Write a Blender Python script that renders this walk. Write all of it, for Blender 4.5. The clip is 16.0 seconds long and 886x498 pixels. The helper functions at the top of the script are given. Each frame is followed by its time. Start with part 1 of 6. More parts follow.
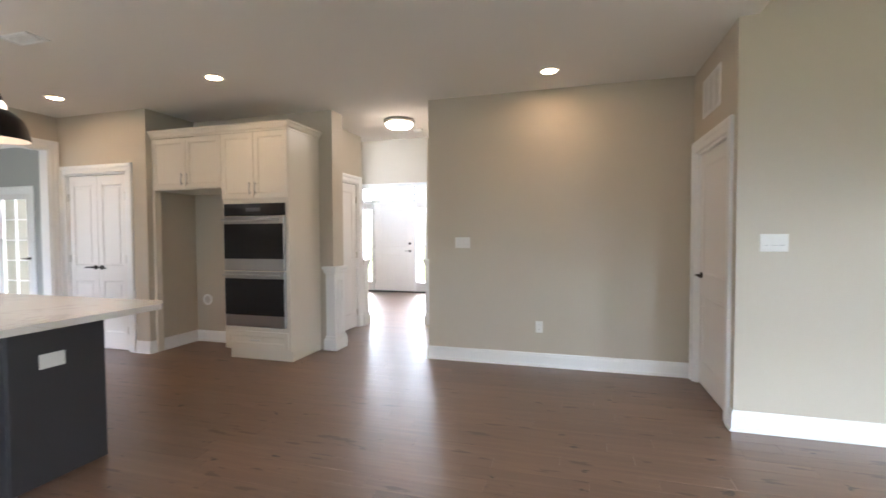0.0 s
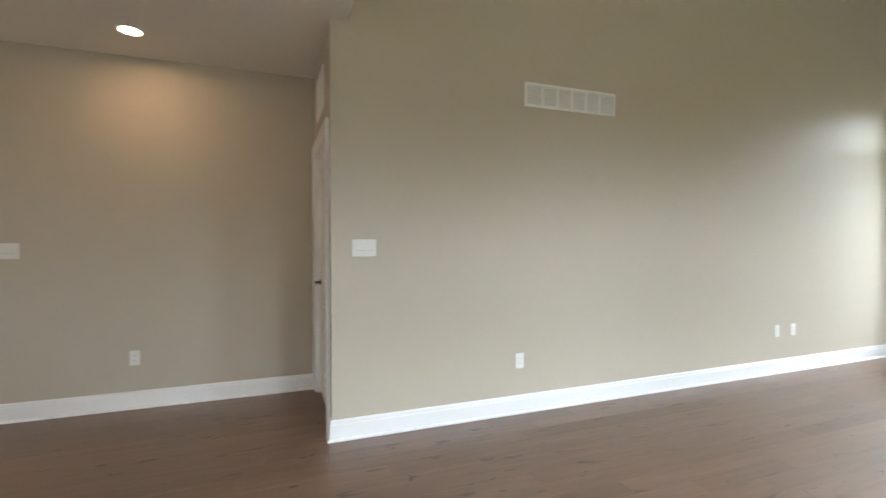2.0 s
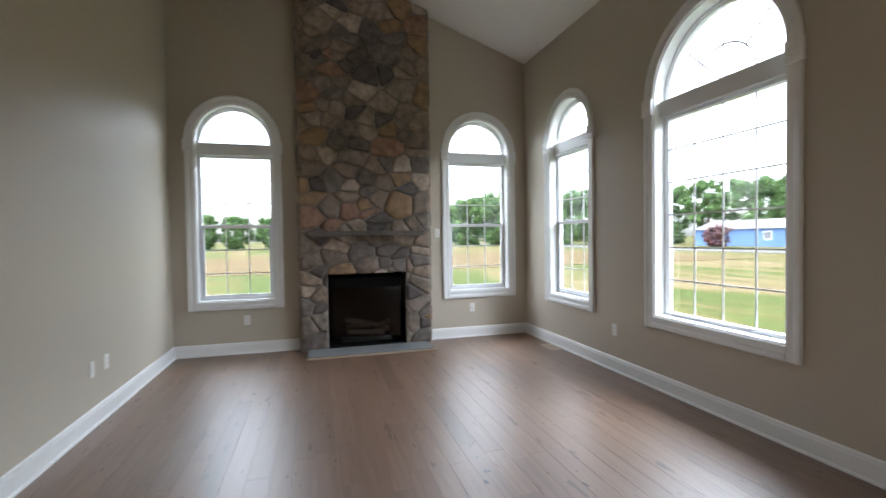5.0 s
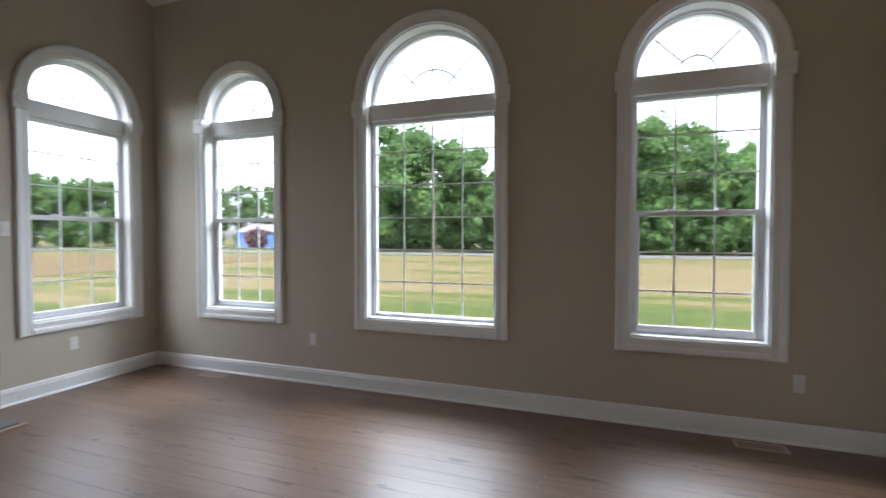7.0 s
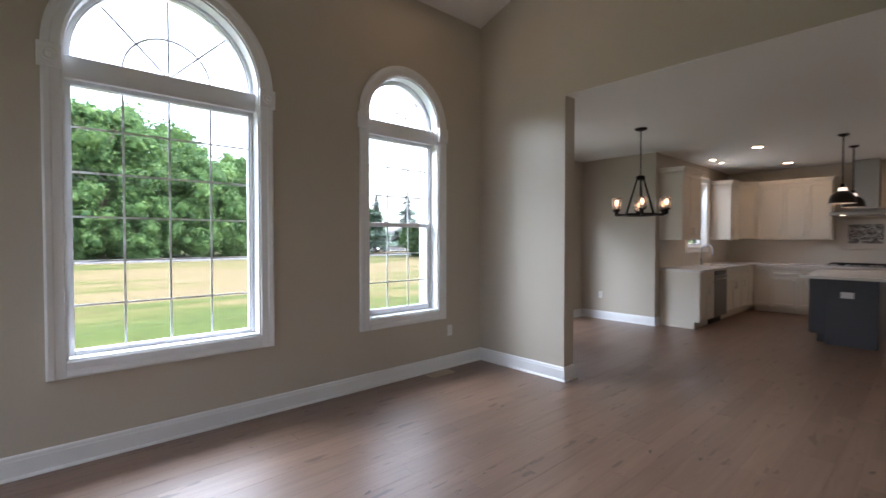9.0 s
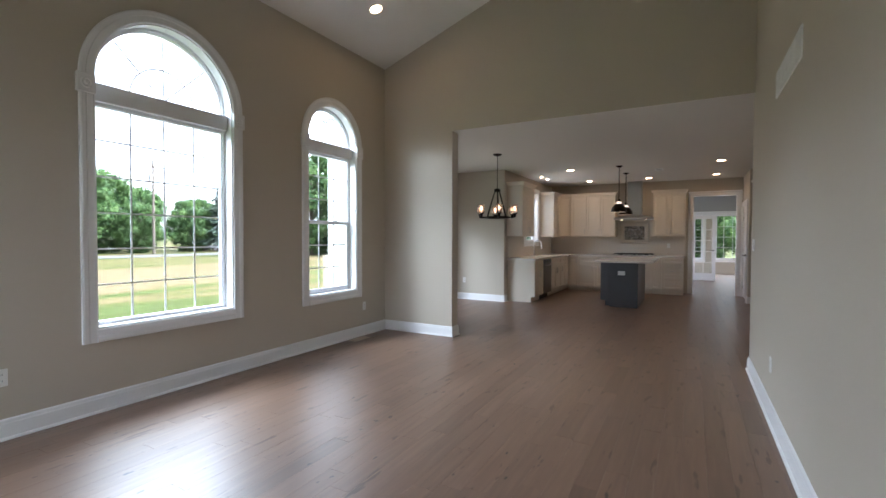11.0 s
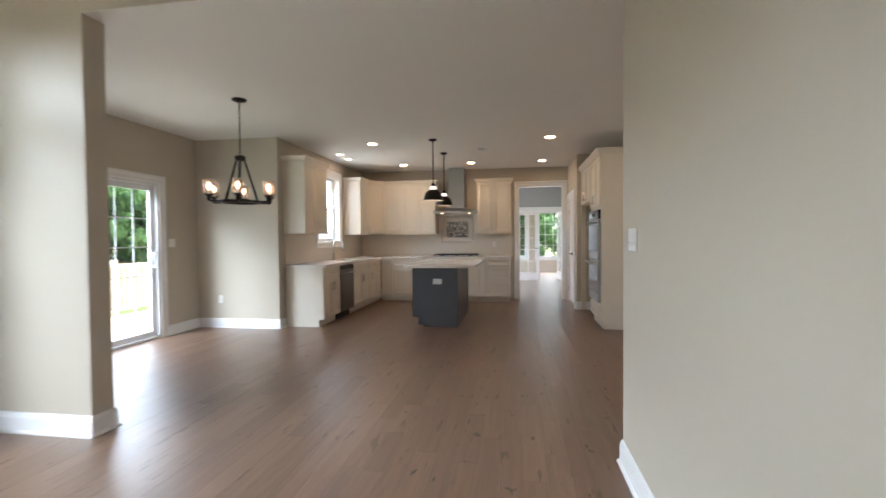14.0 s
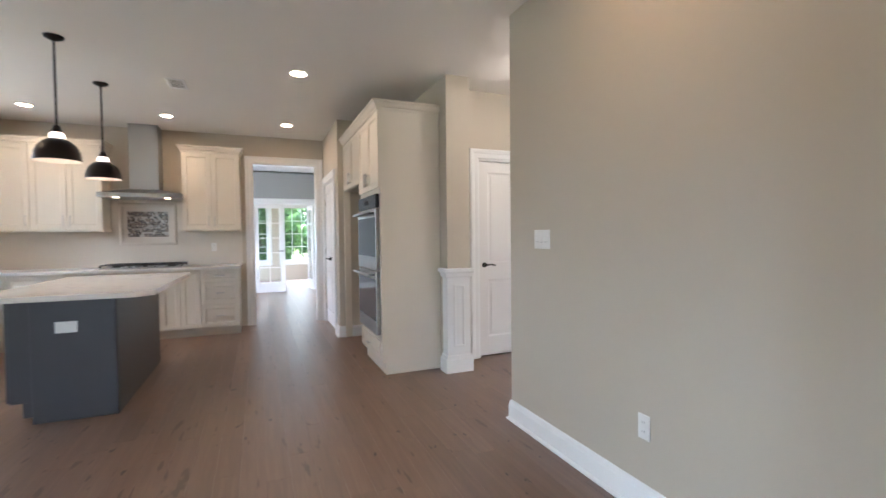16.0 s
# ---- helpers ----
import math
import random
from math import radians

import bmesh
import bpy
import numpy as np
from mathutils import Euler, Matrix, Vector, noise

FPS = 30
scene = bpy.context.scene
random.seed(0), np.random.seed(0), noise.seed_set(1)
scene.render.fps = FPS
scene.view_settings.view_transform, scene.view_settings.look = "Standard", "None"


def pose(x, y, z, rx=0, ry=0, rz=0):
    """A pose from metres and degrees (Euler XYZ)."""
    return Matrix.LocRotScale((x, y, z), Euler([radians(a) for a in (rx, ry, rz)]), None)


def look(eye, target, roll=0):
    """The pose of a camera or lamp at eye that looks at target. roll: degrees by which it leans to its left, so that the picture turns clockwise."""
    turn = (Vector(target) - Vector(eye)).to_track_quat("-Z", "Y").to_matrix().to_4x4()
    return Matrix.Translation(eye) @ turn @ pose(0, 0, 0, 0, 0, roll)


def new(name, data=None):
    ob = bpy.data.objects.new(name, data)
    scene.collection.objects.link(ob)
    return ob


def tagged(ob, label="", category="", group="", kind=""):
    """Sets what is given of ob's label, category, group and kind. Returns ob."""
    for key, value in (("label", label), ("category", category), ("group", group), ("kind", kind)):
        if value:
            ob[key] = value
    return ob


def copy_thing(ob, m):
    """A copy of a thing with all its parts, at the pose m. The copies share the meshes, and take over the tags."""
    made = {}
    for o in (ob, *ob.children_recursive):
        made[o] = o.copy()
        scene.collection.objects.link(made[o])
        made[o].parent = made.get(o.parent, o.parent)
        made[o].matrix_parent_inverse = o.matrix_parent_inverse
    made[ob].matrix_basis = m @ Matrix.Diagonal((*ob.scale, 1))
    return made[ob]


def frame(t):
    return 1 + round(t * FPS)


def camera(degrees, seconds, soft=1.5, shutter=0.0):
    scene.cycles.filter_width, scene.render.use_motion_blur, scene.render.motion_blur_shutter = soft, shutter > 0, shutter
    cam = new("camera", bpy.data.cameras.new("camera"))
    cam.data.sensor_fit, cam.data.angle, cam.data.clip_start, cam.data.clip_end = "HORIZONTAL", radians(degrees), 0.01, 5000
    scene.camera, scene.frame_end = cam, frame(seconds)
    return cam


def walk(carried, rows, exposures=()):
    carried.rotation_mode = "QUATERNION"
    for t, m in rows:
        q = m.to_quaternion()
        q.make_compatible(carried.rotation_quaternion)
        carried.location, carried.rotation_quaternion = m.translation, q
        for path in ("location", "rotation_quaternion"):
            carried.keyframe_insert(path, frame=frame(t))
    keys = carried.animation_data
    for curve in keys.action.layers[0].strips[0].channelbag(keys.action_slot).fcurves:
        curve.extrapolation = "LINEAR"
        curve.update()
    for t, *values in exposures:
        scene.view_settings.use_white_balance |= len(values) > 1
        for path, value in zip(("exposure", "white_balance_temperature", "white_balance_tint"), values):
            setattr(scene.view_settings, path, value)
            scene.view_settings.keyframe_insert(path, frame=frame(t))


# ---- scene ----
cam = camera(88.9, 16.0, 1.5, 0.3)
PATH = [
    (0, (-0.18, -0.097, 1.339), (-0.744, 1.821, 1.274), -0.3),
    (0.5, (-0.032, -0.003, 1.29), (-0.32, 1.975, 1.246), 0.0),
    (1, (0.16, 0.078, 1.285), (0.18, 2.078, 1.254), 0.1),
    (1.5, (0.325, 0.177, 1.279), (0.678, 2.145, 1.249), -0.0),
    (2, (0.496, 0.337, 1.309), (1.201, 2.209, 1.279), -0.1),
    (2.5, (0.655, 0.498, 1.314), (1.735, 2.18, 1.274), -0.2),
    (3, (0.8, 0.714, 1.329), (2.257, 2.083, 1.286), -0.2),
    (3.5, (0.86, 0.985, 1.338), (2.608, 1.956, 1.293), -0.2),
    (4, (0.944, 1.255, 1.327), (2.897, 1.682, 1.287), -0.2),
    (4.2, (1.002, 1.365, 1.327), (2.99, 1.584, 1.289), -0.3),
    (6.3, (2.082, 2.263, 1.382), (3.394, 0.755, 1.314), -0.5),
    (6.5, (2.234, 2.321, 1.37), (3.401, 0.699, 1.304), -0.3),
    (7, (2.661, 2.416, 1.353), (3.328, 0.531, 1.301), -0.0),
    (7.5, (3.133, 2.496, 1.344), (3.219, 0.498, 1.308), 0.1),
    (8, (3.594, 2.471, 1.367), (3.072, 0.541, 1.32), 0.0),
    (8.5, (4.197, 2.46, 1.373), (3.179, 0.74, 1.328), 0.1),
    (9, (4.765, 2.458, 1.38), (3.424, 0.974, 1.338), 0.0),
    (9.2, (4.98, 2.484, 1.382), (3.546, 1.091, 1.34), 0.0),
    (11.3, (6.42, 2.864, 1.325), (4.639, 1.956, 1.277), -0.1),
    (11.5, (6.433, 2.873, 1.322), (4.629, 2.011, 1.273), -0.3),
    (12, (6.093, 2.818, 1.312), (4.237, 2.075, 1.252), -0.2),
    (12.5, (5.522, 2.708, 1.298), (3.636, 2.045, 1.243), -0.4),
    (13, (4.868, 2.668, 1.293), (2.966, 2.055, 1.238), -0.4),
    (13.5, (4.198, 2.707, 1.288), (2.264, 2.198, 1.235), -0.4),
    (14, (3.512, 2.757, 1.286), (1.537, 2.444, 1.24), -0.5),
    (14.5, (2.834, 2.775, 1.29), (0.835, 2.773, 1.238), -0.3),
    (15, (2.187, 2.786, 1.287), (0.206, 3.057, 1.236), -0.4),
    (15.5, (1.544, 2.82, 1.286), (-0.389, 3.328, 1.233), -0.6),
    (16, (1.004, 2.913, 1.275), (-0.846, 3.669, 1.219), -0.6),
]
EXPOSURES = [(0, 1.85, 5800, 13), (1, 1.65, 6100, 12), (2.5, 1.35, 6200, 12), (4, 0.7, 6100, 14), (6.5, 0.25, 6050, 16), (7.5, 0.0, 6050, 17), (9, 0.6, 5800, 19), (11.5, 0.8, 5750, 14), (13, 1.3, 5850, 13), (14, 1.5, 5900, 13), (16, 2.0, 5400, 12)]
walk(cam, [(t, look(eye, target, roll)) for t, eye, target, roll in PATH], EXPOSURES)

# ---- light: bright overcast day ----
world = bpy.data.worlds.new("overcast_sky")
scene.world = world
world.use_nodes = True
wn, wl = world.node_tree.nodes, world.node_tree.links
sky = wn.new("ShaderNodeTexSky")
sky.sky_type, sky.sun_disc = "NISHITA", False
sky.sun_elevation, sky.sun_rotation = radians(54.7), radians(-40.6)
sky.air_density, sky.dust_density, sky.ozone_density = 1.0, 4.0, 1.0
veil = wn.new("ShaderNodeHueSaturation")
veil.inputs["Saturation"].default_value, veil.inputs["Value"].default_value = 0.28, 8.0
wl.new(sky.outputs[0], veil.inputs["Color"])
wl.new(veil.outputs[0], wn["Background"].inputs["Color"])
SKY = 0.15
wn["Background"].inputs["Strength"].default_value = SKY
sun = new("sun", bpy.data.lights.new("sun", "SUN"))
sun.data.energy, sun.data.angle, sun.data.color = 0.8, radians(30), (1.0, 0.96, 0.9)
sun.matrix_world = look((-12, 14, 26), (0, 0, 0))


# Added area lamp that stands in for part of the sky's light.
def sky_fill(name, m, w, h, watts):
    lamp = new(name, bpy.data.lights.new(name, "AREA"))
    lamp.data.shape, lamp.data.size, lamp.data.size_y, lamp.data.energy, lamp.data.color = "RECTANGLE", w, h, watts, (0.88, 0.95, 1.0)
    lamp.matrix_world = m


# unseen area lamps added to strengthen the sky's light through windows and glazed doors
SKY_FILL_WATTS = 370.0
# unseen panels added high up, about 3 m outside the arched windows
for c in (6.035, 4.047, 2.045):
    sky_fill("window_sky_fill", pose(c, -4.2, 4.6, 49, 0, 0), 2.6, 2.4, SKY_FILL_WATTS)
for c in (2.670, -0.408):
    sky_fill("window_sky_fill", pose(10.25, c, 4.6, 49, 0, 90), 2.6, 2.4, SKY_FILL_WATTS * 0.6)
# added lamps close outside the glazed doors and smaller windows
sky_fill("patio_sky_fill", pose(-0.915, -2.10, 1.2, 72, 0, 0), 1.7, 1.6, 8.0)
sky_fill("kitchen_sky_fill", pose(-4.38, -0.80, 1.9, 72, 0, 0), 0.85, 1.0, 6.0)
sky_fill("entry_sky_fill", pose(-4.235, 9.80, 1.4, 80, 0, 180), 1.5, 2.2, 14.0)
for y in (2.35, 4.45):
    sky_fill("sunroom_sky_fill", pose(-13.78, y, 1.5, 75, 0, -90), 1.5, 1.4, 9.0)
# lamp added to brighten the study through an invented, unseen opening
sky_fill("study_fill_lamp", pose(-8.4, 1.40, 1.6, 75, 0, 0), 1.8, 1.4, 10.0)
# lamp added to lift the dark foyer, behind a made-up high opening
sky_fill("foyer_fill_lamp", pose(-5.45, 7.8, 2.9, 70, 0, -90), 1.3, 1.8, 10.0)
CAN_GLOW, BULB_GLOW = 42.0, 4.0

# ---- materials ----


def mat(name, color, rough=0.5, metal=0.0, vary=0.06, grain=8.0, bump=0.0, fine=120.0, coat=0.0, emit=0.0, dark=None, spec=0.5):
    """Painted, stone or metal surface with soft blotches and a fine grain."""
    m = bpy.data.materials.new(name)
    m.use_nodes = True
    n, l = m.node_tree.nodes, m.node_tree.links
    b = n["Principled BSDF"]
    geo = n.new("ShaderNodeNewGeometry")
    big, small = n.new("ShaderNodeTexNoise"), n.new("ShaderNodeTexNoise")
    big.inputs["Scale"].default_value, small.inputs["Scale"].default_value = grain / 8, fine
    big.inputs["Detail"].default_value, small.inputs["Detail"].default_value = 3, 3
    mix = n.new("ShaderNodeMix")
    mix.data_type = "RGBA"
    mix.inputs[6].default_value = (*(dark or [c * (1 - vary) for c in color]), 1)
    mix.inputs[7].default_value = (*[min(1, c * (1 + vary)) for c in color], 1)
    add = n.new("ShaderNodeMath")
    add.operation = "MULTIPLY_ADD"
    add.inputs[1].default_value = 0.35
    half = n.new("ShaderNodeMath")
    half.operation = "MULTIPLY"
    half.inputs[1].default_value = 0.65
    for tex in (big, small):
        l.new(geo.outputs["Position"], tex.inputs["Vector"])
    l.new(big.outputs["Fac"], half.inputs[0])
    l.new(small.outputs["Fac"], add.inputs[0])
    l.new(half.outputs[0], add.inputs[2])
    l.new(add.outputs[0], mix.inputs[0])
    l.new(mix.outputs[2], b.inputs["Base Color"])
    b.inputs["Roughness"].default_value, b.inputs["Metallic"].default_value = rough, metal
    b.inputs["Specular IOR Level"].default_value = spec
    b.inputs["Coat Weight"].default_value = coat
    if bump:
        bp = n.new("ShaderNodeBump")
        bp.inputs["Strength"].default_value, bp.inputs["Distance"].default_value = bump, 0.002
        l.new(small.outputs["Fac"], bp.inputs["Height"])
        l.new(bp.outputs[0], b.inputs["Normal"])
    if emit:
        b.inputs["Emission Color"].default_value = (*color, 1)
        b.inputs["Emission Strength"].default_value = emit
    return m


def glass_mat(name, tint=(0.95, 0.97, 0.96), rough=0.0):
    m = bpy.data.materials.new(name)
    m.use_nodes = True
    n, l = m.node_tree.nodes, m.node_tree.links
    n.remove(n["Principled BSDF"])
    clear, gloss, side, power, gain, mix = (n.new("ShaderNode" + k) for k in ("BsdfTransparent", "BsdfGlossy", "LayerWeight", "Math", "Math", "MixShader"))
    clear.inputs[0].default_value = (*tint, 1)
    gloss.inputs["Roughness"].default_value = rough
    side.inputs["Blend"].default_value = 0.5
    power.operation, gain.operation = "POWER", "MULTIPLY_ADD"
    power.inputs[1].default_value = 5.0
    gain.inputs[1].default_value, gain.inputs[2].default_value = 0.5, 0.025
    l.new(side.outputs["Facing"], power.inputs[0])
    l.new(power.outputs[0], gain.inputs[0])
    l.new(gain.outputs[0], mix.inputs[0])
    l.new(clear.outputs[0], mix.inputs[1])
    l.new(gloss.outputs[0], mix.inputs[2])
    l.new(mix.outputs[0], n["Material Output"].inputs[0])
    return m


def wood_floor_mat():
    """Brown-stained hardwood: each board its own tone, streaks along x, knots, satin lacquer."""
    m = bpy.data.materials.new("stained_hardwood")
    m.use_nodes = True
    n, l = m.node_tree.nodes, m.node_tree.links
    b = n["Principled BSDF"]
    geo, info = n.new("ShaderNodeNewGeometry"), n.new("ShaderNodeObjectInfo")
    rnd = n.new("ShaderNodeMath")
    rnd.operation = "ADD"
    l.new(geo.outputs["Random Per Island"], rnd.inputs[0])
    l.new(info.outputs["Random"], rnd.inputs[1])
    frac = n.new("ShaderNodeMath")
    frac.operation = "FRACT"
    l.new(rnd.outputs[0], frac.inputs[0])
    shift = n.new("ShaderNodeVectorMath")
    shift.operation = "SCALE"
    comb = n.new("ShaderNodeCombineXYZ")
    for k in range(3):
        l.new(frac.outputs[0], comb.inputs[k])
    l.new(comb.outputs[0], shift.inputs[0])
    shift.inputs["Scale"].default_value = 37.0
    addv = n.new("ShaderNodeVectorMath")
    l.new(geo.outputs["Position"], addv.inputs[0])
    l.new(shift.outputs[0], addv.inputs[1])
    stretch = n.new("ShaderNodeMapping")
    stretch.inputs["Scale"].default_value = (1.2, 16, 4)
    l.new(addv.outputs[0], stretch.inputs["Vector"])
    streak = n.new("ShaderNodeTexNoise")
    streak.inputs["Scale"].default_value, streak.inputs["Detail"].default_value, streak.inputs["Distortion"].default_value = 1.6, 6, 0.6
    l.new(stretch.outputs[0], streak.inputs["Vector"])
    ramp = n.new("ShaderNodeValToRGB")
    e = ramp.color_ramp.elements
    e[0].position, e[0].color = 0.22, (0.132, 0.076, 0.050, 1)
    e[1].position, e[1].color = 0.78, (0.212, 0.133, 0.090, 1)
    mid = ramp.color_ramp.elements.new(0.5)
    mid.color = (0.172, 0.102, 0.067, 1)
    l.new(streak.outputs["Fac"], ramp.inputs[0])
    tone = n.new("ShaderNodeValToRGB")
    t = tone.color_ramp.elements
    t[0].position = 0.0
    t[1].position, t[1].color = 1.0, (1.13, 1.12, 1.11, 1)
    t[0].color = (0.76, 0.74, 0.72, 1)
    for at, c in ((0.05, 0.84), (0.12, 0.94), (0.6, 1.0)):
        tone.color_ramp.elements.new(at).color = (c, c * 0.99, c * 0.98, 1)
    l.new(frac.outputs[0], tone.inputs[0])
    mul = n.new("ShaderNodeMix")
    mul.data_type, mul.blend_type = "RGBA", "MULTIPLY"
    mul.inputs[0].default_value = 1.0
    l.new(ramp.outputs[0], mul.inputs[6])
    l.new(tone.outputs[0], mul.inputs[7])
    # brown mineral streaks along the grain, then small dark knots
    wood = mul.outputs[2]
    for stretch_xy, lo, hi, tint, weight in (((0.9, 4.2, 1), 0.65, 0.685, (0.070, 0.034, 0.021, 1), 0.8), ((2.6, 5.0, 1), 0.70, 0.73, (0.024, 0.012, 0.008, 1), 0.95)):
        kmap = n.new("ShaderNodeMapping")
        kmap.inputs["Scale"].default_value = stretch_xy
        l.new(addv.outputs[0], kmap.inputs["Vector"])
        knot = n.new("ShaderNodeTexNoise")
        knot.inputs["Scale"].default_value, knot.inputs["Detail"].default_value = 3.4, 3
        l.new(kmap.outputs[0], knot.inputs["Vector"])
        edge = n.new("ShaderNodeMapRange")
        edge.inputs["From Min"].default_value, edge.inputs["From Max"].default_value, edge.inputs["To Max"].default_value = lo, hi, weight
        l.new(knot.outputs["Fac"], edge.inputs["Value"])
        dark = n.new("ShaderNodeMix")
        dark.data_type = "RGBA"
        dark.inputs[7].default_value = tint
        l.new(edge.outputs[0], dark.inputs[0])
        l.new(wood, dark.inputs[6])
        wood = dark.outputs[2]
    l.new(wood, b.inputs["Base Color"])
    b.inputs["Specular IOR Level"].default_value = 0.75
    b.inputs["Coat Weight"].default_value, b.inputs["Coat Roughness"].default_value = 0.22, 0.34
    rr = n.new("ShaderNodeMapRange")
    rr.inputs["To Min"].default_value, rr.inputs["To Max"].default_value = 0.34, 0.46
    l.new(streak.outputs["Fac"], rr.inputs["Value"])
    l.new(rr.outputs[0], b.inputs["Roughness"])
    bp = n.new("ShaderNodeBump")
    bp.inputs["Strength"].default_value, bp.inputs["Distance"].default_value = 0.25, 0.001
    l.new(streak.outputs["Fac"], bp.inputs["Height"])
    l.new(bp.outputs[0], b.inputs["Normal"])
    return m


def pieces_mat(name, stops, rough, scale=6.0, bump=0.6, depth=0.006, blotch=0.35, thin=0.0):
    """Colour picked per piece from the stops, with blotches of its own."""
    m = bpy.data.materials.new(name)
    m.use_nodes = True
    n, l = m.node_tree.nodes, m.node_tree.links
    b = n["Principled BSDF"]
    geo, info = n.new("ShaderNodeNewGeometry"), n.new("ShaderNodeObjectInfo")
    add, frac = n.new("ShaderNodeMath"), n.new("ShaderNodeMath")
    add.operation, frac.operation = "ADD", "FRACT"
    l.new(geo.outputs["Random Per Island"], add.inputs[0])
    l.new(info.outputs["Random"], add.inputs[1])
    l.new(add.outputs[0], frac.inputs[0])
    ramp = n.new("ShaderNodeValToRGB")
    ramp.color_ramp.interpolation = "CONSTANT"
    el = ramp.color_ramp.elements
    for k, c in enumerate(stops):
        e = el[k] if k < 2 else el.new(k / len(stops))
        e.position, e.color = k / len(stops), (*c, 1)
    l.new(frac.outputs[0], ramp.inputs[0])
    tex = n.new("ShaderNodeTexNoise")
    tex.inputs["Scale"].default_value, tex.inputs["Detail"].default_value, tex.inputs["Roughness"].default_value = scale, 8, 0.65
    l.new(geo.outputs["Position"], tex.inputs["Vector"])
    mr = n.new("ShaderNodeMapRange")
    mr.inputs["From Min"].default_value, mr.inputs["From Max"].default_value = 0.3, 0.7
    mr.inputs["To Min"].default_value, mr.inputs["To Max"].default_value = 1 - blotch, 1 + blotch
    l.new(tex.outputs["Fac"], mr.inputs["Value"])
    vm = n.new("ShaderNodeVectorMath")
    vm.operation = "SCALE"
    l.new(ramp.outputs[0], vm.inputs[0])
    l.new(mr.outputs[0], vm.inputs["Scale"])
    l.new(vm.outputs[0], b.inputs["Base Color"])
    b.inputs["Roughness"].default_value = rough
    bp = n.new("ShaderNodeBump")
    bp.inputs["Strength"].default_value, bp.inputs["Distance"].default_value = bump, depth
    l.new(tex.outputs["Fac"], bp.inputs["Height"])
    l.new(bp.outputs[0], b.inputs["Normal"])
    if thin:
        b.inputs["Specular IOR Level"].default_value = 0.2
        back, mix = n.new("ShaderNodeBsdfTranslucent"), n.new("ShaderNodeMixShader")
        mix.inputs[0].default_value = thin
        l.new(vm.outputs[0], back.inputs["Color"])
        l.new(b.outputs[0], mix.inputs[1])
        l.new(back.outputs[0], mix.inputs[2])
        l.new(mix.outputs[0], n["Material Output"].inputs[0])
    return m


def lawn_mat():
    """Mown grass, green by the house and the road, burnt yellow between, in uneven swathes."""
    m = bpy.data.materials.new("patchy_lawn")
    m.use_nodes = True
    n, l = m.node_tree.nodes, m.node_tree.links
    b = n["Principled BSDF"]
    geo, mp, sep = n.new("ShaderNodeNewGeometry"), n.new("ShaderNodeMapping"), n.new("ShaderNodeSeparateXYZ")
    mp.inputs["Scale"].default_value = (0.07, 0.34, 1)
    l.new(geo.outputs["Position"], mp.inputs["Vector"])
    l.new(geo.outputs["Position"], sep.inputs[0])
    big, fine = n.new("ShaderNodeTexNoise"), n.new("ShaderNodeTexNoise")
    big.inputs["Scale"].default_value, big.inputs["Detail"].default_value = 1.0, 9
    big.inputs["Roughness"].default_value = 0.66
    fine.inputs["Scale"].default_value, fine.inputs["Detail"].default_value = 3.5, 6
    l.new(mp.outputs[0], big.inputs["Vector"])
    l.new(geo.outputs["Position"], fine.inputs["Vector"])
    off = n.new("ShaderNodeMath")
    off.operation = "ADD"
    off.inputs[1].default_value = 23.0
    l.new(sep.outputs["Y"], off.inputs[0])
    dist = n.new("ShaderNodeMath")
    dist.operation = "ABSOLUTE"
    l.new(off.outputs[0], dist.inputs[0])
    band = n.new("ShaderNodeMapRange")
    band.inputs["From Min"].default_value, band.inputs["From Max"].default_value = 4.0, 14.0
    band.inputs["To Min"].default_value, band.inputs["To Max"].default_value = 0.07, -0.04
    l.new(dist.outputs[0], band.inputs["Value"])
    add, strong = n.new("ShaderNodeMath"), n.new("ShaderNodeMath")
    strong.operation = "MULTIPLY_ADD"
    strong.inputs[1].default_value, strong.inputs[2].default_value = 1.9, -0.45
    l.new(big.outputs["Fac"], strong.inputs[0])
    l.new(strong.outputs[0], add.inputs[0])
    l.new(band.outputs[0], add.inputs[1])
    ramp = n.new("ShaderNodeValToRGB")
    e = ramp.color_ramp.elements
    e[0].position, e[0].color = 0.36, (0.046, 0.062, 0.017, 1)
    e[1].position, e[1].color = 0.66, (0.112, 0.089, 0.048, 1)
    for at, c in ((0.45, (0.062, 0.069, 0.021)), (0.52, (0.082, 0.074, 0.029)), (0.58, (0.104, 0.086, 0.042))):
        e.new(at).color = (*c, 1)
    l.new(add.outputs[0], ramp.inputs[0])
    mr = n.new("ShaderNodeMapRange")
    mr.inputs["To Min"].default_value, mr.inputs["To Max"].default_value = 0.55, 1.4
    l.new(fine.outputs["Fac"], mr.inputs["Value"])
    vm = n.new("ShaderNodeVectorMath")
    vm.operation = "SCALE"
    l.new(ramp.outputs[0], vm.inputs[0])
    l.new(mr.outputs[0], vm.inputs["Scale"])
    l.new(vm.outputs[0], b.inputs["Base Color"])
    b.inputs["Roughness"].default_value, b.inputs["Specular IOR Level"].default_value = 0.95, 0.06
    return m


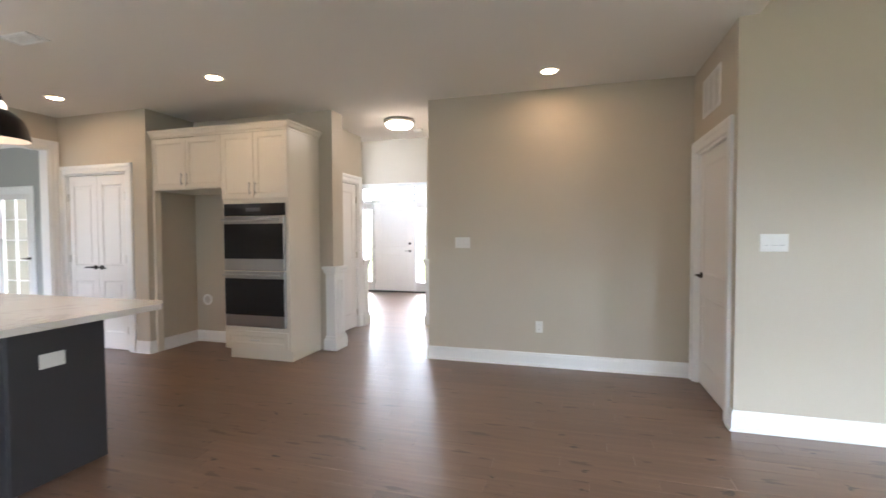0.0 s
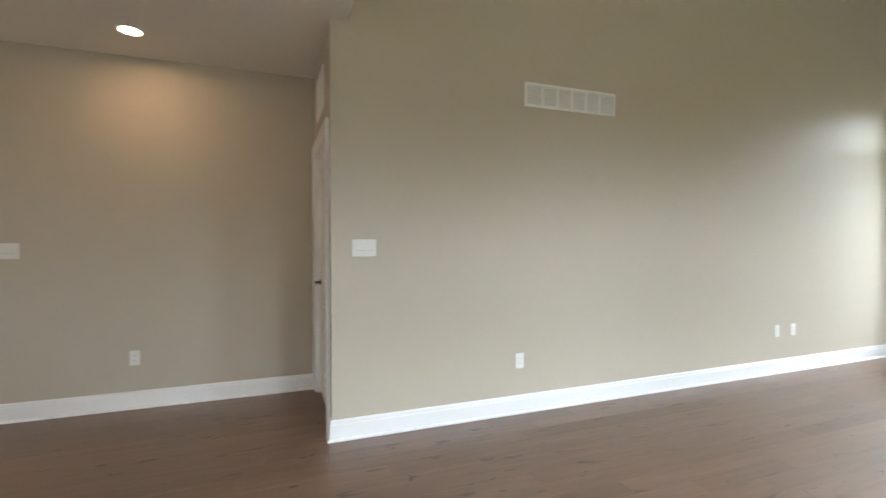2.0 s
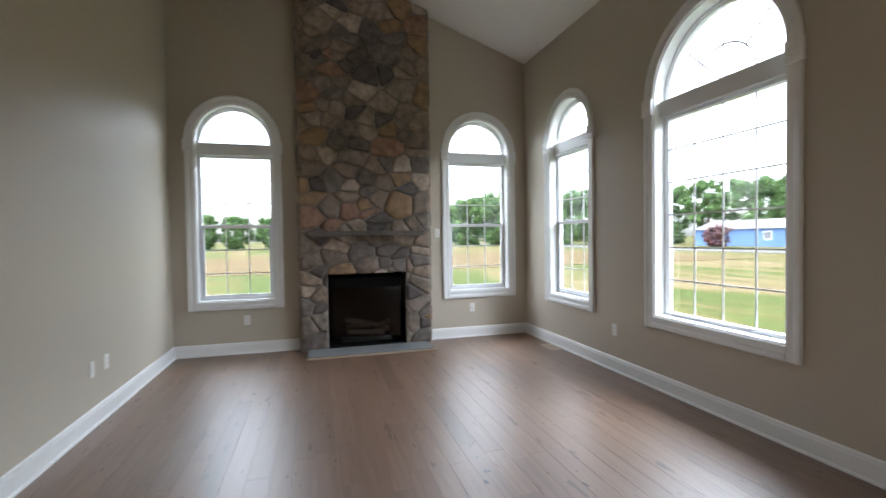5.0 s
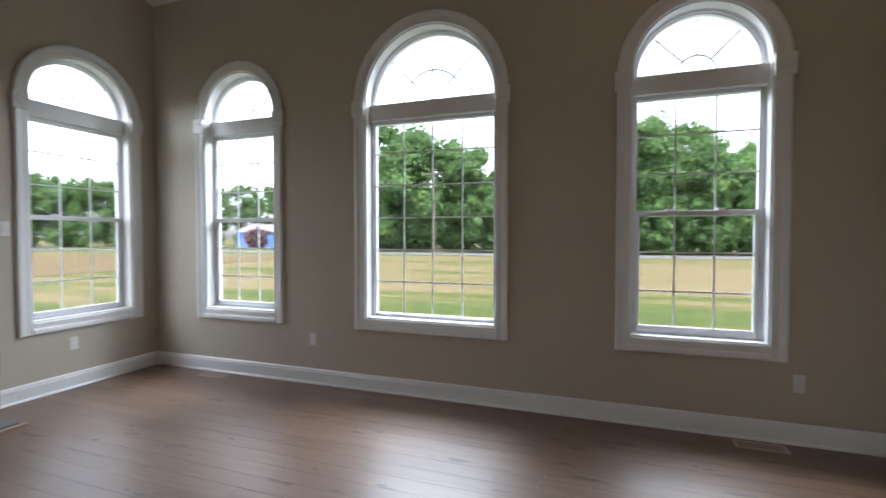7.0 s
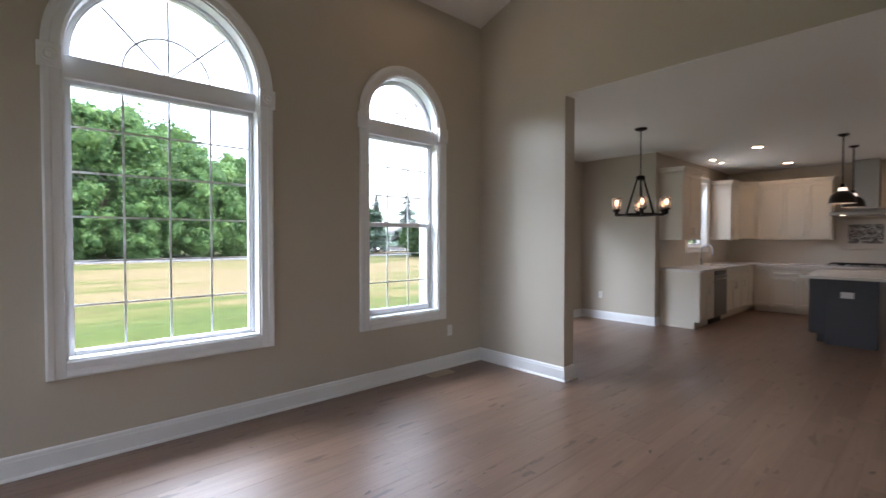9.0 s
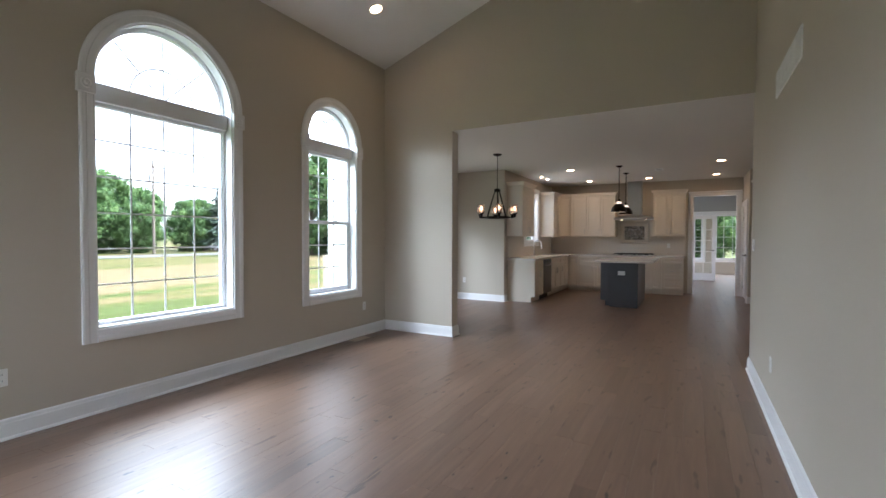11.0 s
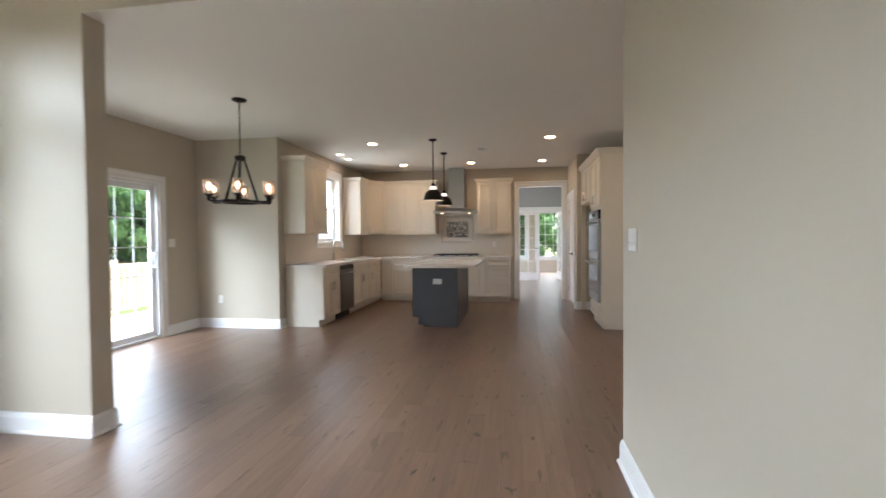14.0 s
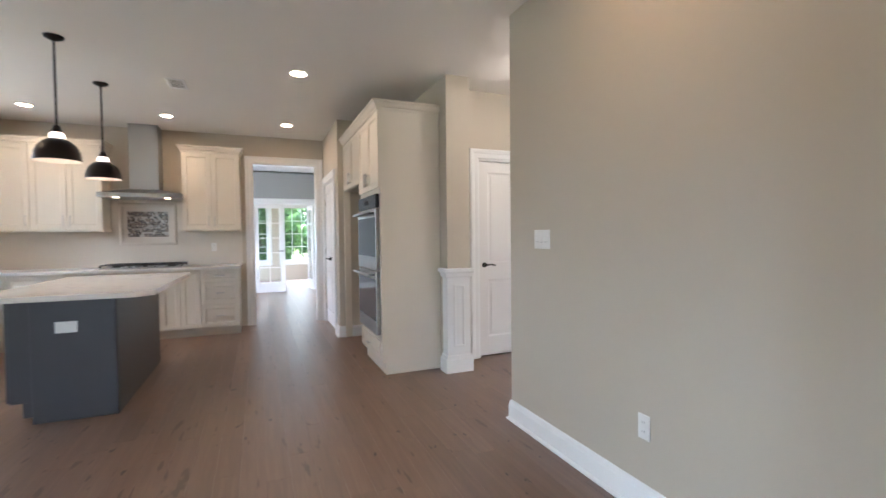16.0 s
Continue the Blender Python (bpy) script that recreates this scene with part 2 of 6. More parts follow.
def quartz_mat():
    m = mat("white_quartz", (0.80, 0.77, 0.73), 0.18, vary=0.02)
    n, l = m.node_tree.nodes, m.node_tree.links
    b = n["Principled BSDF"]
    geo, wave, ramp, mix = n.new("ShaderNodeNewGeometry"), n.new("ShaderNodeTexNoise"), n.new("ShaderNodeValToRGB"), n.new("ShaderNodeMix")
    wave.inputs["Scale"].default_value, wave.inputs["Detail"].default_value, wave.inputs["Distortion"].default_value = 1.3, 7, 1.6
    l.new(geo.outputs["Position"], wave.inputs["Vector"])
    e = ramp.color_ramp.elements
    e[0].position, e[0].color = 0.485, (0, 0, 0, 1)
    e[1].position, e[1].color = 0.515, (0, 0, 0, 1)
    e.new(0.5).color = (0.3, 0.3, 0.3, 1)
    l.new(wave.outputs["Fac"], ramp.inputs[0])
    mix.data_type = "RGBA"
    mix.inputs[7].default_value = (0.42, 0.38, 0.34, 1)
    old = b.inputs["Base Color"].links[0].from_socket
    l.new(ramp.outputs[0], mix.inputs[0])
    l.new(old, mix.inputs[6])
    l.new(mix.outputs[2], b.inputs["Base Color"])
    return m


WALL = mat("greige_wall_paint", (0.53, 0.475, 0.388), 0.5, vary=0.025, bump=0.12, fine=260, spec=0.35)
CEIL = mat("ceiling_paint", (0.80, 0.77, 0.72), 0.8, vary=0.02, bump=0.1, fine=300)
TRIM = mat("white_trim_paint", (0.82, 0.82, 0.81), 0.28, vary=0.015)
VINYL = mat("white_vinyl", (0.80, 0.81, 0.83), 0.35, vary=0.015)
DOORP = mat("white_door_paint", (0.80, 0.78, 0.76), 0.32, vary=0.02)
CABW = mat("cream_cabinet_paint", (0.72, 0.66, 0.56), 0.33, vary=0.02)
ISL = mat("charcoal_cabinet_stain", (0.045, 0.044, 0.048), 0.36, vary=0.12)
QUARTZ = quartz_mat()
STEEL = mat("brushed_steel", (0.42, 0.42, 0.42), 0.28, 1.0, vary=0.05, fine=400)
DARKSTEEL = mat("dark_steel", (0.16, 0.155, 0.15), 0.32, 0.9, vary=0.08)
NICKEL = mat("satin_nickel", (0.62, 0.60, 0.57), 0.3, 1.0, vary=0.03)
BRONZE = mat("oil_rubbed_bronze", (0.022, 0.017, 0.014), 0.4, 0.7, vary=0.2)
BLACKGLASS = mat("black_oven_glass", (0.012, 0.012, 0.013), 0.08, vary=0.1, spec=0.3)
IRON = mat("cast_iron", (0.015, 0.015, 0.015), 0.55, vary=0.2)
SOOT = mat("black_firebox", (0.004, 0.004, 0.004), 0.7, vary=0.2, spec=0.1)
LOG = mat("ceramic_log", (0.11, 0.085, 0.06), 0.9, vary=0.4, bump=0.6, fine=30)
PLATE = mat("white_plastic", (0.80, 0.79, 0.76), 0.35, vary=0.01)
SLOT = mat("dark_slot", (0.05, 0.05, 0.05), 0.6)
TILE = mat("cream_backsplash_tile", (0.70, 0.64, 0.56), 0.22, vary=0.03)
MORTAR = mat("grey_mortar", (0.27, 0.245, 0.215), 0.95, vary=0.2, bump=0.6, fine=90)
MANTEL = mat("brown_grey_stone", (0.14, 0.12, 0.10), 0.8, vary=0.2, bump=0.5, fine=40)
SLATE = mat("grey_slate", (0.20, 0.205, 0.21), 0.45, vary=0.12, bump=0.3, fine=40)
STONE = pieces_mat("fieldstone", [(0.275, 0.210, 0.160), (0.160, 0.130, 0.112), (0.326, 0.258, 0.203), (0.211, 0.166, 0.132), (0.307, 0.180, 0.125), (0.109, 0.094, 0.087), (0.422, 0.342, 0.274), (0.192, 0.163, 0.144), (0.301, 0.198, 0.114), (0.237, 0.186, 0.148), (0.262, 0.214, 0.177), (0.141, 0.118, 0.103)], 0.85, scale=11, blotch=0.5)
MOSAIC = pieces_mat("glass_mosaic", [(0.08, 0.07, 0.065), (0.42, 0.38, 0.34), (0.16, 0.13, 0.12), (0.55, 0.52, 0.48), (0.24, 0.19, 0.16), (0.12, 0.12, 0.13)], 0.15, bump=0.0)
GREY = mat("blue_grey_wall_paint", (0.36, 0.37, 0.36), 0.5, vary=0.03)
FLOOR = wood_floor_mat()
SUBFLOOR = mat("dark_joint", (0.05, 0.03, 0.02), 0.8)
GLASS = glass_mat("window_glass")
SHADEGLASS = glass_mat("seeded_glass", (0.90, 0.82, 0.74), 0.12)
_n, _l = SHADEGLASS.node_tree.nodes, SHADEGLASS.node_tree.links
_haze, _both = _n.new("ShaderNodeBsdfTranslucent"), _n.new("ShaderNodeMixShader")
_haze.inputs["Color"].default_value = (0.9, 0.84, 0.80, 1)
_both.inputs[0].default_value = 0.22
_l.new(_n["Material Output"].inputs[0].links[0].from_socket, _both.inputs[1])
_l.new(_haze.outputs[0], _both.inputs[2])
_l.new(_both.outputs[0], _n["Material Output"].inputs[0])
CANLENS = mat("lit_lens", (1.0, 0.63, 0.33), 0.5, vary=0.0, emit=CAN_GLOW)
HOODLENS = mat("dim_lens", (1.0, 0.7, 0.42), 0.5, vary=0.0, emit=5.0)
BULB = mat("lit_bulb", (1.0, 0.62, 0.36), 0.5, vary=0.0, emit=BULB_GLOW)
FLUSHGLOW = mat("lit_bowl", (1.0, 0.80, 0.6), 0.5, vary=0.0, emit=9.0)
LAWN = lawn_mat()
ASPHALT = mat("asphalt", (0.075, 0.075, 0.078), 0.9, vary=0.1, bump=0.3)
BARK = mat("bark", (0.09, 0.07, 0.05), 0.95, vary=0.3, bump=0.6, fine=12)
LEAF = pieces_mat("leaves", [(0.091, 0.164, 0.054), (0.063, 0.127, 0.046), (0.127, 0.207, 0.064), (0.102, 0.178, 0.057), (0.049, 0.101, 0.041)], 0.6, scale=0.5, bump=0.0, blotch=0.35, thin=0.5)
LEAFR = pieces_mat("dark_red_leaves", [(0.05, 0.018, 0.018), (0.07, 0.02, 0.022), (0.04, 0.015, 0.016)], 0.7, scale=0.8, bump=0.0)
NEEDLE = pieces_mat("needles", [(0.045, 0.078, 0.052), (0.058, 0.092, 0.06), (0.036, 0.062, 0.044)], 0.8, scale=0.8, bump=0.0)
SIDING = mat("white_siding", (0.72, 0.73, 0.74), 0.5, vary=0.03)
BLUESIDE = mat("blue_siding", (0.06, 0.12, 0.26), 0.6, vary=0.06)
ROOF = mat("grey_shingles", (0.14, 0.13, 0.13), 0.9, vary=0.2)
DECK = mat("weathered_deck", (0.40, 0.33, 0.24), 0.8, vary=0.15)
POLE = mat("weathered_pole", (0.11, 0.092, 0.074), 0.9, vary=0.2)
CARW = mat("white_car_paint", (0.7, 0.7, 0.7), 0.15, vary=0.01)
TYRE = mat("tyre_rubber", (0.02, 0.02, 0.02), 0.8)

# ---- helpers for meshes ----


def mesh_of(bm, name, material, smooth=False):
    bmesh.ops.recalc_face_normals(bm, faces=bm.faces)
    me = bpy.data.meshes.new(name)
    bm.to_mesh(me)
    bm.free()
    me.materials.append(material)
    if smooth:
        me.polygons.foreach_set("use_smooth", [True] * len(me.polygons))
    return me


def part(name, bm, material, parent, label="", smooth=False):
    ob = new(name, mesh_of(bm, name, material, smooth))
    ob.parent = parent
    if label:
        ob["label"] = label
    return ob


def thing(name, m, label, category, group="", kind=""):
    ob = new(name)
    ob.matrix_world = m
    ob.empty_display_size = 0.1
    return tagged(ob, label, category, group, kind)


def struct(name, bm, material, label, category="", smooth=False):
    return tagged(new(name, mesh_of(bm, name, material, smooth)), label, category, "", "structure")


def box(bm, x0, x1, y0, y1, z0, z1, bevel=0.0, seg=1):
    x0, x1, y0, y1, z0, z1 = min(x0, x1), max(x0, x1), min(y0, y1), max(y0, y1), min(z0, z1), max(z0, z1)
    v = [bm.verts.new((x, y, z)) for z in (z0, z1) for y in (y0, y1) for x in (x0, x1)]
    f = [bm.faces.new([v[i] for i in q]) for q in ((0, 2, 3, 1), (4, 5, 7, 6), (0, 1, 5, 4), (2, 6, 7, 3), (0, 4, 6, 2), (1, 3, 7, 5))]
    if bevel:
        edges = list({e for g in f for e in g.edges})
        bmesh.ops.bevel(bm, geom=edges, offset=bevel, segments=seg, profile=0.7, affect="EDGES")
    return bm


def boxed(*a, **k):
    return box(bmesh.new(), *a, **k)


def rod(bm, p0, p1, r0, r1=None, seg=12, cap=True):
    """A round bar, tapered from r0 to r1."""
    r1 = r0 if r1 is None else r1
    p0, p1 = Vector(p0), Vector(p1)
    q = (p1 - p0).to_track_quat("Z", "Y")
    a = [bm.verts.new(p0 + q @ Vector((r0 * math.cos(2 * math.pi * k / seg), r0 * math.sin(2 * math.pi * k / seg), 0))) for k in range(seg)]
    b = [bm.verts.new(p1 + q @ Vector((r1 * math.cos(2 * math.pi * k / seg), r1 * math.sin(2 * math.pi * k / seg), 0))) for k in range(seg)]
    for k in range(seg):
        bm.faces.new((a[k], a[(k + 1) % seg], b[(k + 1) % seg], b[k]))
    if cap:
        bm.faces.new(a[::-1])
        bm.faces.new(b)
    return bm


def lathe(bm, prof, centre=(0, 0, 0), seg=28, close=False):
    """A turned shape from (radius, height) pairs."""
    c, rings = Vector(centre), []
    for r, z in prof:
        rings.append([bm.verts.new(c + Vector((r * math.cos(2 * math.pi * k / seg), r * math.sin(2 * math.pi * k / seg), z))) for k in range(seg)] if r > 1e-5 else [bm.verts.new(c + Vector((0, 0, z)))])
    for a, b in zip(rings, rings[1:] + (rings[:1] if close else [])):
        for k in range(seg):
            q = [a[k % len(a)], a[(k + 1) % len(a)], b[(k + 1) % len(b)], b[k % len(b)]]
            q = [v for i, v in enumerate(q) if v not in q[:i]]
            if len(q) > 2:
                bm.faces.new(q)
    return bm


def sweep(bm, pts, prof, normal, closed=False):
    """A moulding: the profile's (across, out) pairs carried along the points with mitred corners; across is normal x way."""
    pts, up, rings = [Vector(p) for p in pts], Vector(normal), []
    n = len(pts)
    for i, p in enumerate(pts):
        back = (p - pts[i - 1]).normalized() if closed or i else None
        ahead = (pts[(i + 1) % n] - p).normalized() if closed or i < n - 1 else None
        a = up.cross(back if back is not None else ahead)
        b = up.cross(ahead if ahead is not None else back)
        side = (a + b).normalized()
        side = side / max(0.3, side.dot(a))
        rings.append([bm.verts.new(p + side * s + up * o) for s, o in prof])
    m = len(prof)
    for i in range(n if closed else n - 1):
        a, b = rings[i], rings[(i + 1) % n]
        for k in range(m):
            bm.faces.new((a[k], a[(k + 1) % m], b[(k + 1) % m], b[k]))
    if not closed:
        bm.faces.new(rings[0][::-1])
        bm.faces.new(rings[-1])
    return bm


def wall(name, axis, at, thick, u0, u1, top, holes=(), material=None, label="greige painted drywall wall", base=0.0):
    """A wall along u: faces at `at` and at + thick. top: a height or a function of u. holes: (u0, u1, z0, z1, arch centre height or None)."""
    top_at = top if callable(top) else (lambda u: top)
    cuts = {u0, u1}
    for a, b, z0, z1, arch in holes:
        cuts |= {a, b}
        if arch is not None:
            c, r = (a + b) / 2, (b - a) / 2
            cuts |= {c - r * math.cos(math.pi * k / 36) for k in range(1, 36)}
    cuts = sorted(c for c in cuts if u0 - 1e-6 <= c <= u1 + 1e-6)
    bm = bmesh.new()

    def put(u, z, s):
        d = at + (thick if s else 0)
        return bm.verts.new((d, u, z) if axis == "x" else (u, d, z))

    def quad(*p):
        pts = []
        for q in p:
            if not any((Vector(q) - Vector(r)).length < 1e-5 for r in pts):
                pts.append(q)
        if len(pts) > 2:
            bm.faces.new([put(*q) for q in pts])

    def high(h, u):
        a, b, z0, z1, arch = h
        if arch is None:
            return z1
        c, r = (a + b) / 2, (b - a) / 2
        return arch + math.sqrt(max(0, r * r - (u - c) ** 2))

    for a, b in zip(cuts, cuts[1:]):
        mid = (a + b) / 2
        h = next((h for h in holes if h[0] < mid < h[1]), None)
        for s in (0, 1):
            if h is None:
                quad((a, base, s), (b, base, s), (b, top_at(b), s), (a, top_at(a), s))
            else:
                if h[2] > base + 1e-4:
                    quad((a, base, s), (b, base, s), (b, h[2], s), (a, h[2], s))
                if high(h, mid) < top_at(mid) - 1e-4:
                    quad((a, high(h, a), s), (b, high(h, b), s), (b, top_at(b), s), (a, top_at(a), s))
        quad((a, top_at(a), 0), (b, top_at(b), 0), (b, top_at(b), 1), (a, top_at(a), 1))
        if h is None or h[2] > base + 1e-4:
            quad((a, base, 0), (b, base, 0), (b, base, 1), (a, base, 1))
        if h is not None:
            if high(h, mid) < top_at(mid) - 1e-4:
                quad((a, high(h, a), 0), (b, high(h, b), 0), (b, high(h, b), 1), (a, high(h, a), 1))
            if h[2] > base + 1e-4:
                quad((a, h[2], 0), (b, h[2], 0), (b, h[2], 1), (a, h[2], 1))
    for h in holes:
        for u in h[:2]:
            if u0 + 1e-4 < u < u1 - 1e-4:
                zt = h[4] if h[4] is not None else h[3]
                quad((u, h[2], 0), (u, zt, 0), (u, zt, 1), (u, h[2], 1))
    for u in (u0, u1):
        if any(abs(u - e) < 1e-4 for h in holes for e in h[:2]):
            h = next(h for h in holes if min(abs(u - h[0]), abs(u - h[1])) < 1e-4)
            quad((u, h[3], 0), (u, top_at(u), 0), (u, top_at(u), 1), (u, h[3], 1))
            continue
        quad((u, base, 0), (u, top_at(u), 0), (u, top_at(u), 1), (u, base, 1))
    bmesh.ops.remove_doubles(bm, verts=bm.verts, dist=1e-5)
    return struct(name, bm, material or WALL, label, "wall")


def slope(y):
    return 3.775 + 0.355 * (y + 1.105)


# ---- shell ----
KC = 2.765  # flat ceiling
NAR, WID, ARC, SILL = 0.43, 0.585, 2.535, 0.635
S_WIN = [(6.035, NAR), (4.047, WID), (2.045, NAR)]
E_WIN = [(2.670, NAR), (-0.408, NAR)]
wall("wall_south", "y", -1.105, -0.17, 0.81, 7.32, 3.9, [(c - r, c + r, SILL, 0, ARC) for c, r in S_WIN])
wall("wall_east", "x", 7.15, 0.17, -1.105, 3.36, lambda u: slope(u) + 0.1, [(0.655, 1.625, 0.0, 0.94, None)] + [(c - r, c + r, SILL, 0, ARC) for c, r in E_WIN])
wall("wall_north", "y", 3.36, 0.13, 0.965, 7.32, 5.5)
wall("wall_partition", "x", 0.80, 0.165, -1.105, 3.36, lambda u: slope(u) + 0.1, [(0.005, 3.36, 0, KC + 0.004, None)])
wall("wall_nook_east", "x", 0.80, 0.165, -2.06, -1.11, KC + 0.2)
wall("wall_entry", "x", 0.85, 0.1149, 3.36, 4.52, KC + 0.1, [(3.53, 4.41, 0, 2.045, None)])
wall("wall_hall_corner", "y", 4.52, 0.12, -1.695, 0.97, KC + 0.1)
wall("wall_hall_east", "x", -1.695, 0.12, 4.64, 6.4, KC + 0.1)
wall("wall_hall_stub", "y", 6.25, 0.15, -2.29, -1.575, 4.6)
wall("wall_hall_west", "x", -3.20, -0.12, 4.77, 5.95, KC + 0.1, [(5.03, 5.83, 0, 2.075, None)])
wall("wall_fridge_back", "y", 4.535, 0.235, -4.94, -2.86, KC + 0.1)
wall("wall_alcove_side", "x", -4.82, -0.12, 3.98, 4.535, KC + 0.1)
wall("wall_pantry", "y", 3.86, 0.12, -6.18, -4.82, KC + 0.1, [(-6.06, -5.12, 0, 2.075, None)])
wall("wall_kitchen_west", "x", -6.18, -0.14, -0.77, 3.98, KC + 0.1, [(2.845, 3.755, 0, 2.375, None)])
wall("wall_kitchen_south", "y", -0.61, -0.16, -6.32, -2.557, KC + 0.1, [(-4.86, -3.90, 1.24, 2.46, None)])
wall("wall_nook_west", "x", -2.557, -0.16, -2.06, -0.77, KC + 0.1)
wall("wall_nook_south", "y", -1.90, -0.16, -2.557, 0.80, KC + 0.1, [(-1.83, 0.0, 0, 2.05, None)])
wall("wall_front", "y", 9.60, 0.16, -5.4, -2.2, 4.6, [(-5.05, -3.42, 0, 2.42, None)])
# high opening here is made up and unseen, for the foyer's added lamp
wall("wall_foyer_west", "x", -5.25, -0.15, 5.95, 9.6, 4.6, [(7.1, 8.5, 1.9, 3.9, None)])
wall("wall_foyer_east", "x", -2.29, 0.15, 6.4, 9.6, 4.6)
wall("wall_foyer_south", "y", 5.95, -0.12, -5.4, -3.32, 4.6)
wall("wall_foyer_header", "y", 6.25, -0.15, -5.25, -2.29, 4.6, base=KC + 0.03)
wall("wall_closet_back", "x", -4.2, -0.1, 4.77, 5.83, KC)
wall("wall_pantry_back", "y", 4.9, 0.1, -6.32, -4.94, KC)
wall("wall_pantry_side", "x", -6.20, -0.1, 3.98, 4.9, KC)
wall("wall_entry_back", "x", 2.1, 0.1, 3.49, 4.7, KC)
wall("wall_entry_side", "y", 4.64, 0.1, 0.97, 2.1, KC)
# unseen opening in the south wall, added to let extra light in
wall("wall_study_south", "y", 1.6, -0.12, -10.4, -6.32, 2.95, [(-9.4, -7.4, 0.8, 2.3, None)])
wall("wall_study_north", "y", 5.2, 0.12, -10.4, -6.32, 2.95, [(-9.80, -8.88, 0, 2.08, None)], GREY, "blue-grey painted wall of the study")
wall("wall_study_west", "x", -10.25, -0.14, 1.6, 5.2, 2.95, [(2.80, 4.20, 0, 2.10, None)], GREY, "blue-grey painted wall of the study")
wall("wall_study_east", "x", -6.34, -0.02, 3.98, 5.2, 2.95)
wall("wall_sunroom_west", "x", -13.6, -0.14, 0.6, 6.2, 2.8, [(1.5, 3.2, 0.55, 2.25, None), (3.6, 5.3, 0.55, 2.25, None)])
wall("wall_sunroom_south", "y", 0.6, -0.12, -13.6, -10.39, 2.8, [(-13.2, -10.9, 0.55, 2.25, None)])
wall("wall_sunroom_north", "y", 6.2, 0.12, -13.6, -10.39, 2.8)

struct("ceiling_kitchen", box(boxed(-6.32, 0.80, -2.06, 6.25, KC, KC + 0.09), 0.8001, 0.99, 3.361, 4.66, KC, KC + 0.09), CEIL, "flat off-white painted drywall ceiling", "ceiling")
struct("ceiling_study", boxed(-10.4, -6.32, 1.5, 5.3, 2.95, 3.05), CEIL, "white ceiling of the study", "ceiling")
struct("ceiling_sunroom", boxed(-13.74, -10.25, 0.5, 6.3, 2.8, 2.9), CEIL, "white ceiling of the sunroom", "ceiling")
struct("ceiling_foyer", boxed(-5.4, -2.1, 5.8, 9.76, 4.6, 4.7), CEIL, "high white foyer ceiling", "ceiling")
bm = bmesh.new()
yv = (-1.275, 3.49)
vs = [bm.verts.new((x, y, slope(y) + d)) for d in (0, 0.12) for y in yv for x in (0.80, 7.32)]
for q in ((0, 1, 3, 2), (4, 6, 7, 5), (0, 4, 5, 1), (2, 3, 7, 6), (0, 2, 6, 4), (1, 5, 7, 3)):
    bm.faces.new([vs[i] for i in q])
struct("ceiling_vault", bm, CEIL, "sloped off-white vaulted ceiling", "ceiling")
struct("soffit_header", boxed(0.8002, 0.9640, 0.0055, 3.3595, KC, KC + 0.0035), CEIL, "painted underside of the wide opening", "trim")

# ---- windows and doors: shapes ----
CASING = [(0.0, 0.0), (0.0, 0.014), (0.008, 0.018), (0.05, 0.018), (0.06, 0.024), (0.085, 0.027), (0.098, 0.022), (0.098, 0.0)]


def arc_path(hw, z0, zc, n=32):
    return [(-hw, 0, z0)] + [(-hw * math.cos(math.pi * k / n), 0, zc + hw * math.sin(math.pi * k / n)) for k in range(n + 1)] + [(hw, 0, z0)]


def shift_y(pts, y):
    return [(p[0], y, p[2]) for p in pts]


def half_disc(bm, hw, zc, y0, y1, n=32):
    for y in (y0, y1):
        bm.faces.new([bm.verts.new((-hw * math.cos(math.pi * k / n), y, zc + hw * math.sin(math.pi * k / n))) for k in range(n + 1)])
    return bm


